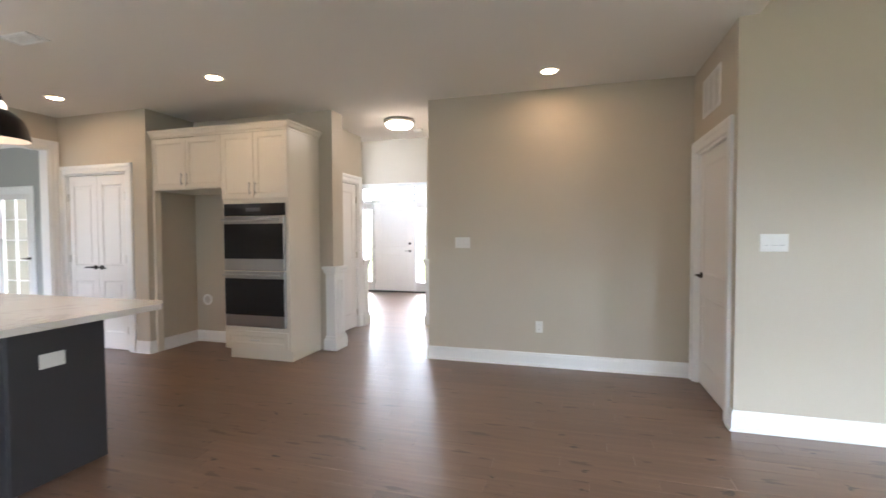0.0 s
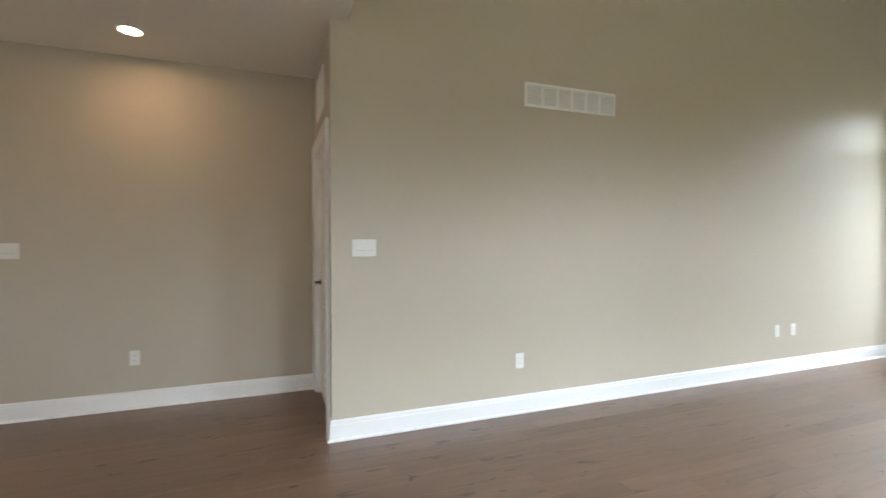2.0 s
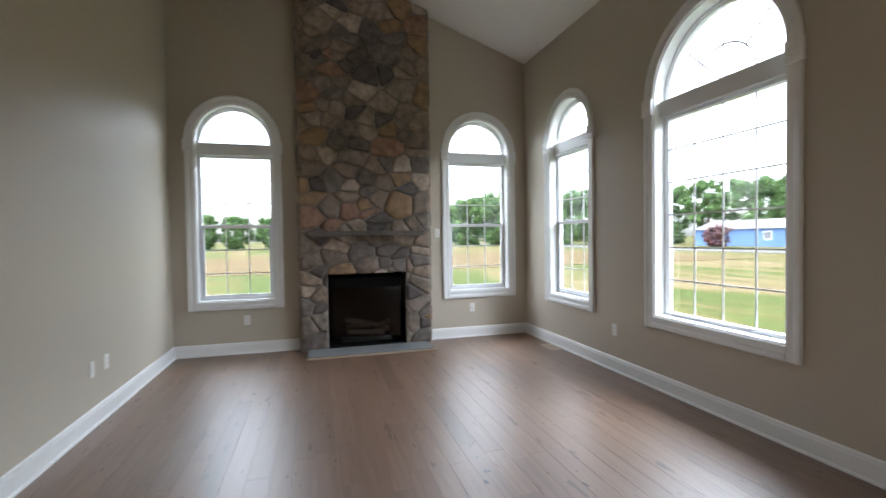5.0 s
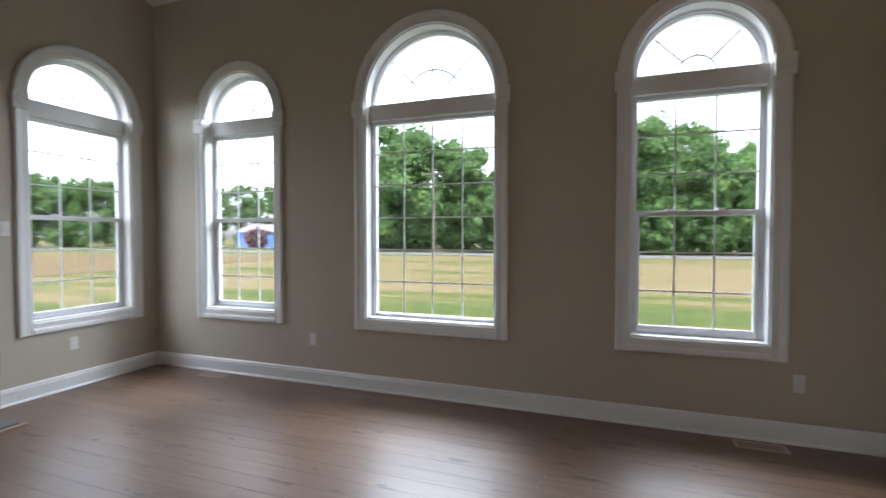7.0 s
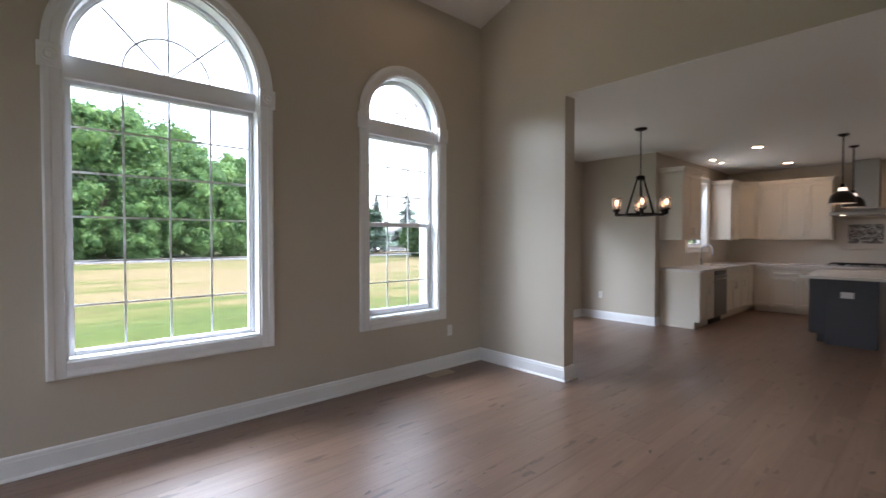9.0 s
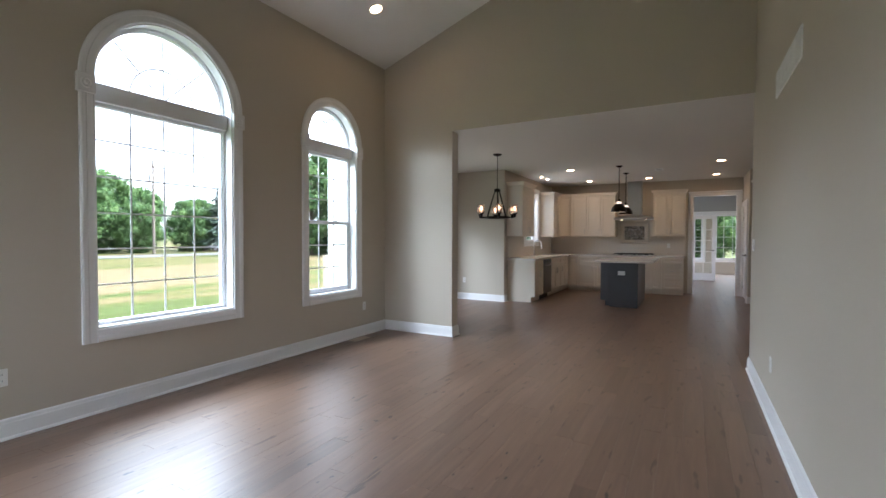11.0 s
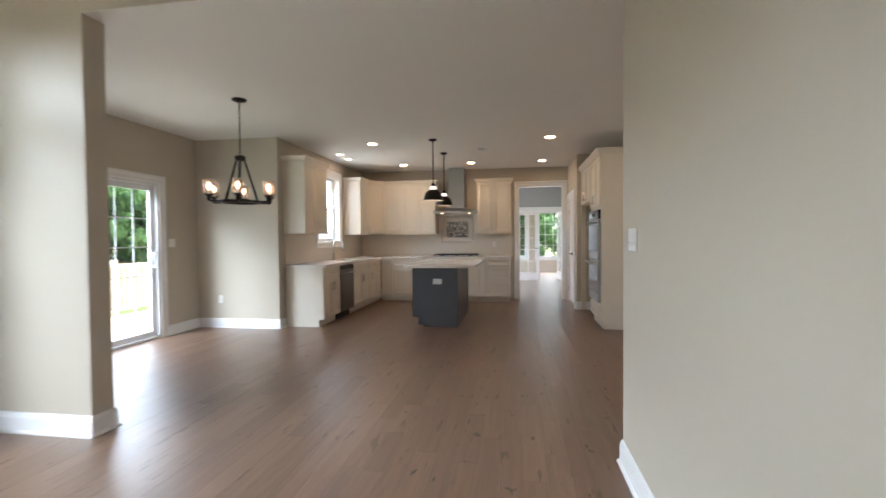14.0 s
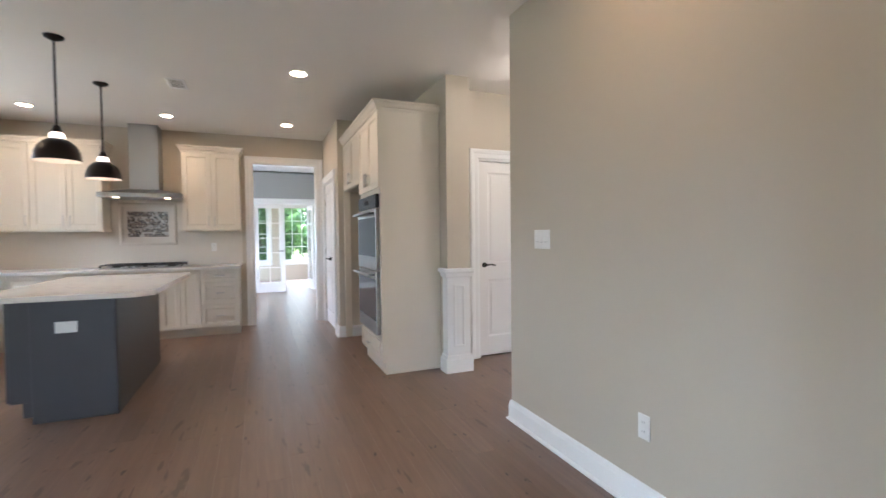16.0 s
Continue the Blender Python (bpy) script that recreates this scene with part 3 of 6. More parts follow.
def arched_window(name, m, hw, wide, label):
    """Half-round topped window in a cased opening; local y points outdoors."""
    w = thing(name, m, label, "window", "", "structure")
    out = (0, -1, 0)
    part("casing", sweep(bmesh.new(), arc_path(hw, SILL - 0.098, ARC), CASING, out), TRIM, w)
    part("apron_casing", sweep(bmesh.new(), [(hw, 0, SILL), (-hw, 0, SILL)], CASING, out), TRIM, w)
    for s in (-1, 1):
        blk = part("corner_block", boxed(s * (hw - 0.004), s * (hw + 0.115), -0.034, 0, ARC - 0.135, ARC + 0.005, bevel=0.004), TRIM, w)
        ros = bmesh.new()
        lathe(ros, [(0.0, 0.006), (0.012, 0.006), (0.016, 0.001), (0.024, 0.001), (0.03, 0.006), (0.036, 0.006), (0.04, 0.0)], seg=20)
        bmesh.ops.transform(ros, matrix=pose(s * (hw + 0.055), -0.0345, ARC - 0.065, 90, 0, 0), verts=ros.verts)
        part("rosette", ros, TRIM, blk)
    part("jamb_liner", sweep(bmesh.new(), shift_y(arc_path(hw, SILL, ARC), 0.0), [(0.0, 0.001), (-0.012, 0.001), (-0.012, -0.125), (0.0, -0.125)], out), TRIM, w)
    part("stool", boxed(-hw, hw, 0.0, 0.125, SILL - 0.002, SILL + 0.012), TRIM, w)
    part("window_frame", sweep(bmesh.new(), shift_y(arc_path(hw - 0.012, SILL + 0.012, ARC), 0.12), [(0.0, 0.02), (-0.022, 0.02), (-0.022, 0.005), (-0.034, 0.005), (-0.034, -0.04), (0.0, -0.04)], out), VINYL, w)
    part("frame_sill", boxed(-hw + 0.046, hw - 0.046, 0.10, 0.16, SILL + 0.012, SILL + 0.04, bevel=0.003), VINYL, w)
    g = hw - 0.046
    zb, zt = SILL + 0.04, ARC - 0.16
    part("transom_bar", boxed(-hw + 0.012, hw - 0.012, 0.055, 0.158, zt, ARC - 0.02, bevel=0.004), TRIM, w)
    part("transom_bead", boxed(-g, g, 0.09, 0.15, zt - 0.03, zt, bevel=0.004), VINYL, w)
    part("pane", half_disc(bmesh.new(), g, ARC - 0.01, 0.132, 0.138), GLASS, w)
    part("pane", boxed(-g, g, 0.132, 0.138, zb, zt - 0.02), GLASS, w)
    cols, rows = (4, 6) if wide else (3, 6)
    t = 0.0065
    for k in range(1, cols):
        x = -g + 2 * g * k / cols
        part("muntin", boxed(x - t, x + t, 0.126, 0.131, zb, zt), VINYL, w)
    for k in range(1, rows):
        z = zb + (zt - zb) * k / rows
        if wide or k != 3:
            part("muntin", boxed(-g, g, 0.1255, 0.1305, z - t, z + t), VINYL, w)
    base = ARC - 0.02
    rin = g * (0.5 if wide else 0.33)
    ring = [(rin * math.cos(math.pi * k / 20), 0.1285, base + rin * math.sin(math.pi * k / 20)) for k in range(21)]
    part("muntin", sweep(bmesh.new(), ring, [(-t, -0.0025), (t, -0.0025), (t, 0.0025), (-t, 0.0025)], out), VINYL, w)
    for a in (45, 90, 135):
        c, s = math.cos(radians(a)), math.sin(radians(a))
        r0 = 0.0 if wide else rin
        part("muntin", sweep(bmesh.new(), [(r0 * c, 0.127, base + r0 * s), ((g - 0.002) * c, 0.127, base + (g - 0.002) * s)], [(-t, -0.002), (t, -0.002), (t, 0.002), (-t, 0.002)], out), VINYL, w)
    if not wide:
        zm = (zb + zt) / 2
        rail = part("meeting_rail", boxed(-g, g, 0.095, 0.15, zm - 0.02, zm + 0.02, bevel=0.004), VINYL, w)
        for s in (-0.42, 0.42):
            part("sash_lock", boxed(s * g - 0.03, s * g + 0.03, 0.098, 0.125, zm + 0.019, zm + 0.033, bevel=0.004), VINYL, rail)
        for s in (-1, 1):
            part("sash_stile", boxed(s * g, s * (g - 0.022), 0.10, 0.13, zb, zm - 0.02, bevel=0.003), VINYL, w)
        part("sash_rail", boxed(-g + 0.022, g - 0.022, 0.10, 0.13, zb, zb + 0.03, bevel=0.003), VINYL, w)
    return w


for k, (c, r) in enumerate(S_WIN):
    arched_window(f"window_{k + 1}", pose(c, -1.105, 0, 0, 0, 180), r, r == WID, "white arched picture window with sunburst grille" if r == WID else "white arched double-hung window with sunburst grille")
for k, (c, r) in enumerate(E_WIN):
    arched_window(f"window_{k + 4}", pose(7.15, c, 0, 0, 0, -90), r, False, "white arched double-hung window beside the stone chimney")


def casing_rect(parent, hw, z1, z0=0.0, four=False, y=0.0, s=1):
    """Flat-topped casing round an opening of half width hw; s = -1 puts it on the other face."""
    out = (0, -s, 0)
    pts = [(-hw, y, z0), (-hw, y, z1), (hw, y, z1), (hw, y, z0)]
    if s < 0:
        pts = pts[::-1]
    part("casing", sweep(bmesh.new(), pts, CASING, out, closed=four), TRIM, parent)


def lever(parent, x, z, way, y=-0.0):
    """Dark lever handle on a round rose; its grip runs along x by `way`."""
    h = bmesh.new()
    rod(h, (x, y, z), (x, y - 0.008, z), 0.027, seg=16)
    rod(h, (x, y - 0.008, z), (x, y - 0.045, z), 0.009, seg=10)
    rod(h, (x, y - 0.045, z), (x + way * 0.06, y - 0.05, z + 0.004), 0.009, 0.008, seg=10)
    rod(h, (x + way * 0.06, y - 0.05, z + 0.004), (x + way * 0.115, y - 0.045, z - 0.006), 0.008, 0.006, seg=10)
    return part("lever_handle", h, BRONZE, parent, "dark bronze lever handle", True)


def panelled(w, h, t, rects, depth=0.009, field=True):
    """A slab with recessed panels on its front (y = 0 towards the viewer); rects: (x0, x1, z0, z1)."""
    bm = boxed(0.0006, w - 0.0006, depth, t, 0.0006, h - 0.0006)
    xs = sorted({0, w} | {v for r in rects for v in r[:2]})
    zs = sorted({0, h} | {v for r in rects for v in r[2:]})
    left, right = min(r[0] for r in rects), max(r[1] for r in rects)
    box(bm, 0, left, 0, depth + 0.001, 0, h, bevel=0.0015)
    box(bm, right, w, 0, depth + 0.001, 0, h, bevel=0.0015)
    cover = sorted({r[2:] for r in rects})
    z = 0
    for a, b in cover + [(h, h)]:
        if a - z > 0.002:
            box(bm, left, right, 0.0003, depth + 0.001, z, a, bevel=0.0012)
        z = b
    tops = sorted({r[:2] for r in rects})
    for (a0, a1), (b0, b1) in zip(tops, tops[1:]):
        box(bm, a1, b0, 0.0003, depth + 0.001, cover[0][0], cover[-1][1], bevel=0.0012)
    for x0, x1, z0, z1 in rects:
        sweep(bm, [(x0, depth, z0), (x0, depth, z1), (x1, depth, z1), (x1, depth, z0)], [(0, 0.0), (0, 0.006), (-0.012, 0.0)], (0, -1, 0), closed=True)
        if field:
            i = 0.035
            box(bm, x0 + i, x1 - i, depth - 0.005, depth + 0.001, z0 + i, z1 - i, bevel=0.004)
    return bm


def door(name, m, w, h, label, swing=0.0, hinge=-1, grip=-1, hinges=True, kind="structure"):
    """Two-panel interior door in its cased opening, front towards local -y, recessed by 2 cm."""
    d = thing(name, m, label, "door", "", kind)
    hw = w / 2
    casing_rect(d, hw, h)
    part("door_frame", sweep(bmesh.new(), [(-hw, 0, 0), (-hw, 0, h), (hw, 0, h), (hw, 0, 0)], [(0.0, 0.0005), (-0.018, 0.0005), (-0.018, -0.119), (0.0, -0.119)], (0, -1, 0)), TRIM, d)
    sw, sh = w - 0.044, h - 0.034
    slab = panelled(sw, sh, 0.035, [(0.105, sw - 0.105, 0.20, 0.80), (0.105, sw - 0.105, 0.98, sh - 0.115)])
    bmesh.ops.transform(slab, matrix=pose(-sw / 2, 0.03, 0.012), verts=slab.verts)
    leaf = part("door_leaf", slab, DOORP, d)
    lever(leaf, -grip * (sw / 2 - 0.06), 0.97, grip, 0.03)
    if hinges:
        for z in (0.22, 1.05, 1.84):
            hb = boxed(hinge * (hw - 0.005), hinge * (hw - 0.03), 0.004, 0.028, z - 0.045, z + 0.045, bevel=0.003)
            part("hinge", hb, NICKEL, leaf, "satin nickel hinge")
    return d

# ---- doors ----
door("door_1", pose(0.85, 3.97, 0, 0, 0, -90), 0.88, 2.045, "closed white two-panel door with a dark lever", hinge=1, grip=1)
door("door_2", pose(-3.20, 5.43, 0, 0, 0, 90), 0.80, 2.075, "closed white two-panel closet door in the hall", hinge=1, grip=1)
d = thing("door_3", pose(-5.59, 3.86, 0), "closed white double pantry doors with dark levers", "door", "", "structure")
casing_rect(d, 0.47, 2.075)
part("door_frame", sweep(bmesh.new(), [(-0.47, 0, 0), (-0.47, 0, 2.075), (0.47, 0, 2.075), (0.47, 0, 0)], [(0.0, 0.0005), (-0.018, 0.0005), (-0.018, -0.119), (0.0, -0.119)], (0, -1, 0)), TRIM, d)
for s in (-1, 1):
    slab = panelled(0.447, 2.04, 0.035, [(0.075, 0.372, 0.20, 0.80), (0.075, 0.372, 0.98, 1.925)])
    bmesh.ops.transform(slab, matrix=pose(0.002 if s > 0 else -0.449, 0.012, 0.012), verts=slab.verts)
    leaf = part("door_leaf", slab, DOORP, d)
    lever(leaf, s * 0.05, 0.97, s, 0.012)
    for z in (0.24, 1.07, 1.80):
        part("hinge", boxed(s * 0.465, s * 0.435, -0.004, 0.011, z - 0.045, z + 0.045, bevel=0.003), NICKEL, leaf, "satin nickel hinge")

# cased opening to the study
o = thing("cased_opening", pose(-6.18, 3.30, 0, 0, 0, 90), "white cased opening between kitchen and study", "trim", "", "structure")
casing_rect(o, 0.455, 2.375)
part("jamb_liner", sweep(bmesh.new(), [(-0.455, 0, 0), (-0.455, 0, 2.375), (0.455, 0, 2.375), (0.455, 0, 0)], [(0.0, 0.0005), (-0.016, 0.0005), (-0.016, -0.1405), (0.0, -0.1405)], (0, -1, 0)), TRIM, o)

# front entry: door, sidelights, transom
e = thing("front_door", pose(-4.235, 9.60, 0), "white two-panel front door with sidelights and a transom", "door", "", "structure")
casing_rect(e, 0.815, 2.42)
part("threshold", boxed(-0.815, 0.815, 0.0, 0.15, 0.001, 0.03), IRON, e, "dark threshold")
for x in (-0.80, -0.52, 0.52, 0.80):
    part("mullion", boxed(x - 0.028, x + 0.028, 0.02, 0.14, 0.03, 2.42, bevel=0.004), TRIM, e)
part("head_bar", boxed(-0.772, 0.772, 0.02, 0.14, 2.07, 2.14, bevel=0.004), TRIM, e)
part("transom_pane", boxed(-0.772, 0.772, 0.07, 0.076, 2.14, 2.42), GLASS, e)
for x in (-0.386, 0.0, 0.386):
    part("muntin", boxed(x - 0.008, x + 0.008, 0.06, 0.068, 2.14, 2.42), TRIM, e)
slab = panelled(0.984, 2.03, 0.045, [(0.16, 0.824, 0.25, 0.85), (0.16, 0.824, 1.02, 1.87)])
bmesh.ops.transform(slab, matrix=pose(-0.492, 0.05, 0.035), verts=slab.verts)
leaf = part("door_leaf", slab, DOORP, e)
lever(leaf, 0.40, 0.96, -1, 0.05)
part("deadbolt", rod(bmesh.new(), (0.40, 0.05, 1.13), (0.40, 0.03, 1.13), 0.03, seg=16), BRONZE, leaf, "dark bronze deadbolt")
for z in (0.25, 1.05, 1.86):
    part("hinge", boxed(-0.495, -0.47, 0.03, 0.049, z - 0.05, z + 0.05), NICKEL, leaf)
for s in (-1, 1):
    sl = part("sidelight", boxed(s * 0.548, s * 0.772, 0.06, 0.12, 0.03, 0.24, bevel=0.004), DOORP, e)
    part("sidelight_rail", boxed(s * 0.548, s * 0.772, 0.06, 0.12, 1.93, 2.07, bevel=0.004), DOORP, e)
    part("pane", boxed(s * 0.548, s * 0.772, 0.085, 0.091, 0.24, 1.93), GLASS, sl)
    for k in range(1, 4):
        z = 0.24 + 1.69 * k / 4
        part("muntin", boxed(s * 0.548, s * 0.772, 0.075, 0.084, z - 0.008, z + 0.008), TRIM, sl)

# sliding door of the breakfast nook
sd = thing("door_4", pose(-0.915, -1.90, 0, 0, 0, 180), "white sliding glass patio door with grilles", "door", "", "structure")
casing_rect(sd, 0.915, 2.05)
part("door_frame", sweep(bmesh.new(), [(-0.915, 0, 0), (-0.915, 0, 2.05), (0.915, 0, 2.05), (0.915, 0, 0)], [(0.0, 0.001), (-0.035, 0.001), (-0.035, -0.15), (0.0, -0.15)], (0, -1, 0)), VINYL, sd)
part("sill_track", boxed(-0.88, 0.88, 0.0, 0.15, 0.001, 0.035, bevel=0.004), VINYL, sd)
for x0, x1, y in ((-0.88, 0.03, 0.10), (-0.03, 0.88, 0.045)):
    fr = part("sliding_panel", sweep(bmesh.new(), [(x0, y, 0.035), (x0, y, 2.015), (x1, y, 2.015), (x1, y, 0.035)], [(0, 0.0), (-0.07, 0.0), (-0.07, -0.04), (0, -0.04)], (0, -1, 0), closed=True), VINYL, sd)
    part("pane", boxed(x0 + 0.07, x1 - 0.07, y + 0.018, y + 0.024, 0.105, 1.945), GLASS, fr)
    for k in range(1, 5):
        z = 0.105 + 1.84 * k / 5
        part("muntin", boxed(x0 + 0.07, x1 - 0.07, y + 0.010, y + 0.016, z - 0.007, z + 0.007), VINYL, fr)
    for k in range(1, 3):
        x = x0 + 0.07 + (x1 - x0 - 0.14) * k / 3
        part("muntin", boxed(x - 0.007, x + 0.007, y + 0.0095, y + 0.0155, 0.105, 1.945), VINYL, fr)
    if y < 0.1:
        h = bmesh.new()
        box(h, x1 - 0.05, x1 - 0.02, y - 0.045, y - 0.03, 0.92, 1.16, bevel=0.005)
        box(h, x1 - 0.045, x1 - 0.025, y - 0.032, y, 0.94, 0.97)
        box(h, x1 - 0.045, x1 - 0.025, y - 0.032, y, 1.11, 1.14)
        part("pull_handle", h, VINYL, fr, "white pull handle")

# kitchen window over the sink
kw = thing("window_6", pose(-4.38, -0.61, 0, 0, 0, 180), "white cased double-hung kitchen window", "window", "", "structure")
part("casing", sweep(bmesh.new(), [(-0.48, 0, 1.24), (-0.48, 0, 2.46), (0.48, 0, 2.46), (0.48, 0, 1.24)], CASING, (0, -1, 0), closed=True), TRIM, kw)
part("jamb_liner", sweep(bmesh.new(), [(-0.48, 0, 1.24), (-0.48, 0, 2.46), (0.48, 0, 2.46), (0.48, 0, 1.24)], [(0.0, 0.001), (-0.012, 0.001), (-0.012, -0.155), (0.0, -0.155)], (0, -1, 0), closed=True), TRIM, kw)
part("window_frame", sweep(bmesh.new(), [(-0.468, 0.10, 1.252), (-0.468, 0.10, 2.448), (0.468, 0.10, 2.448), (0.468, 0.10, 1.252)], [(0.0, 0.0), (-0.05, 0.0), (-0.05, -0.05), (0.0, -0.05)], (0, -1, 0), closed=True), VINYL, kw)
part("pane", boxed(-0.418, 0.418, 0.13, 0.136, 1.302, 2.398), GLASS, kw)
part("meeting_rail", boxed(-0.418, 0.418, 0.105, 0.145, 1.83, 1.87, bevel=0.004), VINYL, kw)

# french doors of the study
fd = thing("door_5", pose(-10.25, 3.50, 0, 0, 0, 90), "white glazed french doors, one leaf open", "door", "", "structure")
casing_rect(fd, 0.70, 2.10)
part("door_frame", sweep(bmesh.new(), [(-0.70, 0, 0), (-0.70, 0, 2.10), (0.70, 0, 2.10), (0.70, 0, 0)], [(0.0, 0.0005), (-0.02, 0.0005), (-0.02, -0.139), (0.0, -0.139)], (0, -1, 0)), TRIM, fd)


def french_leaf(parent, m, wide=1.0):
    m = m @ Matrix.Diagonal((wide, 1, 1, 1))
    bm = sweep(bmesh.new(), [(0, 0, 0.01), (0, 0, 2.07), (0.67, 0, 2.07), (0.67, 0, 0.01)], [(0, 0.0), (-0.10, 0.0), (-0.10, -0.04), (0, -0.04)], (0, -1, 0), closed=True)
    box(bm, 0.1, 0.57, 0.002, 0.038, 0.11, 0.24)
    bmesh.ops.transform(bm, matrix=m, verts=bm.verts)
    leaf = part("door_leaf", bm, DOORP, parent)
    for k in range(1, 5):
        z = 0.24 + 1.73 * k / 5
        b = boxed(0.1, 0.57, 0.008, 0.032, z - 0.009, z + 0.009)
        bmesh.ops.transform(b, matrix=m, verts=b.verts)
        part("muntin", b, DOORP, leaf)
    b = boxed(0.326, 0.344, 0.0085, 0.0315, 0.24, 1.97)
    bmesh.ops.transform(b, matrix=m, verts=b.verts)
    part("muntin", b, DOORP, leaf)
    b = boxed(0.1, 0.57, 0.017, 0.023, 0.24, 1.97)
    bmesh.ops.transform(b, matrix=m, verts=b.verts)
    part("pane", b, GLASS, leaf)
    h = rod(bmesh.new(), (0.61, 0, 0.97), (0.61, -0.045, 0.97), 0.02, seg=12)
    rod(h, (0.61, -0.045, 0.97), (0.52, -0.05, 0.97), 0.009, seg=8)
    bmesh.ops.transform(h, matrix=m, verts=h.verts)
    part("lever_handle", h, BRONZE, leaf, "dark bronze lever handle")


french_leaf(fd, pose(-0.675, 0.03, 0))
french_leaf(fd, pose(0.675, 0.14, 0, 0, 0, 95))
gd = thing("door_6", pose(-9.34, 5.20, 0), "closed white glazed door of the study", "door", "", "structure")
casing_rect(gd, 0.46, 2.08)
part("door_frame", sweep(bmesh.new(), [(-0.46, 0, 0), (-0.46, 0, 2.08), (0.46, 0, 2.08), (0.46, 0, 0)], [(0.0, 0.0005), (-0.02, 0.0005), (-0.02, -0.119), (0.0, -0.119)], (0, -1, 0)), TRIM, gd)
french_leaf(gd, pose(-0.436, 0.03, 0), 1.3)
for y0, y1, nm in ((1.5, 3.2, "window_7"), (3.6, 5.3, "window_8")):
    sw = thing(nm, pose(-13.6, (y0 + y1) / 2, 0, 0, 0, 90), "white sunroom window with grilles", "window", "", "structure")
    hw = (y1 - y0) / 2
    part("casing", sweep(bmesh.new(), [(-hw, 0, 0.55), (-hw, 0, 2.25), (hw, 0, 2.25), (hw, 0, 0.55)], CASING, (0, -1, 0), closed=True), TRIM, sw)
    part("window_frame", sweep(bmesh.new(), [(-hw, 0.05, 0.55), (-hw, 0.05, 2.25), (hw, 0.05, 2.25), (hw, 0.05, 0.55)], [(0, 0), (-0.06, 0), (-0.06, -0.06), (0, -0.06)], (0, -1, 0), closed=True), VINYL, sw)
    part("pane", boxed(-hw + 0.06, hw - 0.06, 0.08, 0.086, 0.61, 2.19), GLASS, sw)
    for k in range(1, 6):
        x = -hw + 2 * hw * k / 6
        part("muntin", boxed(x - 0.008, x + 0.008, 0.07, 0.078, 0.61, 2.19), VINYL, sw)
    for k in range(1, 4):
        z = 0.61 + 1.58 * k / 4
        part("muntin", boxed(-hw + 0.06, hw - 0.06, 0.069, 0.077, z - 0.008, z + 0.008), VINYL, sw)

# ---- baseboards ----
BASE = [(0.0, 0.001), (0.030, 0.001), (0.029, 0.009), (0.024, 0.016), (0.0165, 0.019), (0.016, 0.105), (0.013, 0.112), (0.011, 0.128), (0.005, 0.136), (0.0, 0.138)]


def skirting(*pts):
    struct("baseboard", sweep(bmesh.new(), [(x, y, 0) for x, y in pts], BASE, (0, 0, 1)), TRIM, "tall white moulded baseboard", "baseboard")


skirting((0.10, -1.90), (0.80, -1.90), (0.80, 0.005), (0.965, 0.005), (0.965, -1.105), (7.15, -1.105), (7.15, 0.33))
skirting((7.15, 1.95), (7.15, 3.36), (0.85, 3.36), (0.85, 3.43))
skirting((0.85, 4.509), (0.85, 4.52), (-1.695, 4.52), (-1.695, 6.25), (-2.29, 6.25), (-2.29, 9.60), (-3.31, 9.60))
skirting((-2.72, -0.61), (-2.557, -0.61), (-2.557, -1.90), (-1.93, -1.90))
skirting((-3.86, 4.535), (-4.82, 4.535), (-4.82, 3.86), (-5.02, 3.86))
skirting((-5.16, 9.60), (-5.25, 9.60), (-5.25, 5.95), (-3.20, 5.95), (-3.20, 5.93))
skirting((-10.25, 2.70), (-10.25, 1.6), (-6.32, 1.6), (-6.32, 2.74))
skirting((-6.34, 5.2), (-10.25, 5.2), (-10.25, 4.30))
struct("crown_moulding", sweep(bmesh.new(), [(-10.25, 1.6, 2.95), (-6.32, 1.6, 2.95), (-6.32, 5.2, 2.95), (-10.25, 5.2, 2.95)], [(0, 0), (0.10, 0), (0.10, -0.02), (0.03, -0.10), (0, -0.12)], (0, 0, 1), closed=True), TRIM, "white crown moulding of the study", "trim")


def wainscot(m, w, d):
    """Half-height panelled pilaster that wraps a wall's end; local x across, front at y = 0."""
    p = thing("wainscot_pilaster", m, "white half-height panelled pilaster with a moulded cap", "wainscot", "", "structure")
    part("body", boxed(0, w, 0, d, 0.0, 0.94, bevel=0.002), TRIM, p)
    loop = [(0, 0, 0), (w, 0, 0), (w, d, 0), (0, d, 0)]
    part("plinth", sweep(bmesh.new(), loop[::-1], [(0, 0.001), (0.02, 0.001), (0.02, 0.12), (0.012, 0.135), (0.008, 0.16), (0, 0.165)], (0, 0, 1), closed=True), TRIM, p)
    part("cap", sweep(bmesh.new(), loop[::-1], [(0, 0.89), (0.014, 0.90), (0.018, 0.93), (0.032, 0.945), (0.032, 0.972), (0.0, 0.976)], (0, 0, 1), closed=True), TRIM, p)
    part("cap_top", boxed(-0.001, w + 0.001, -0.001, d + 0.001, 0.94, 0.974), TRIM, p)
    part("panel_mould", sweep(bmesh.new(), [(0.06, 0, 0.24), (0.06, 0, 0.82), (w - 0.06, 0, 0.82), (w - 0.06, 0, 0.24)], [(0, 0), (0, 0.01), (-0.012, 0.014), (-0.024, 0.004), (-0.024, 0)], (0, -1, 0), closed=True), TRIM, p)


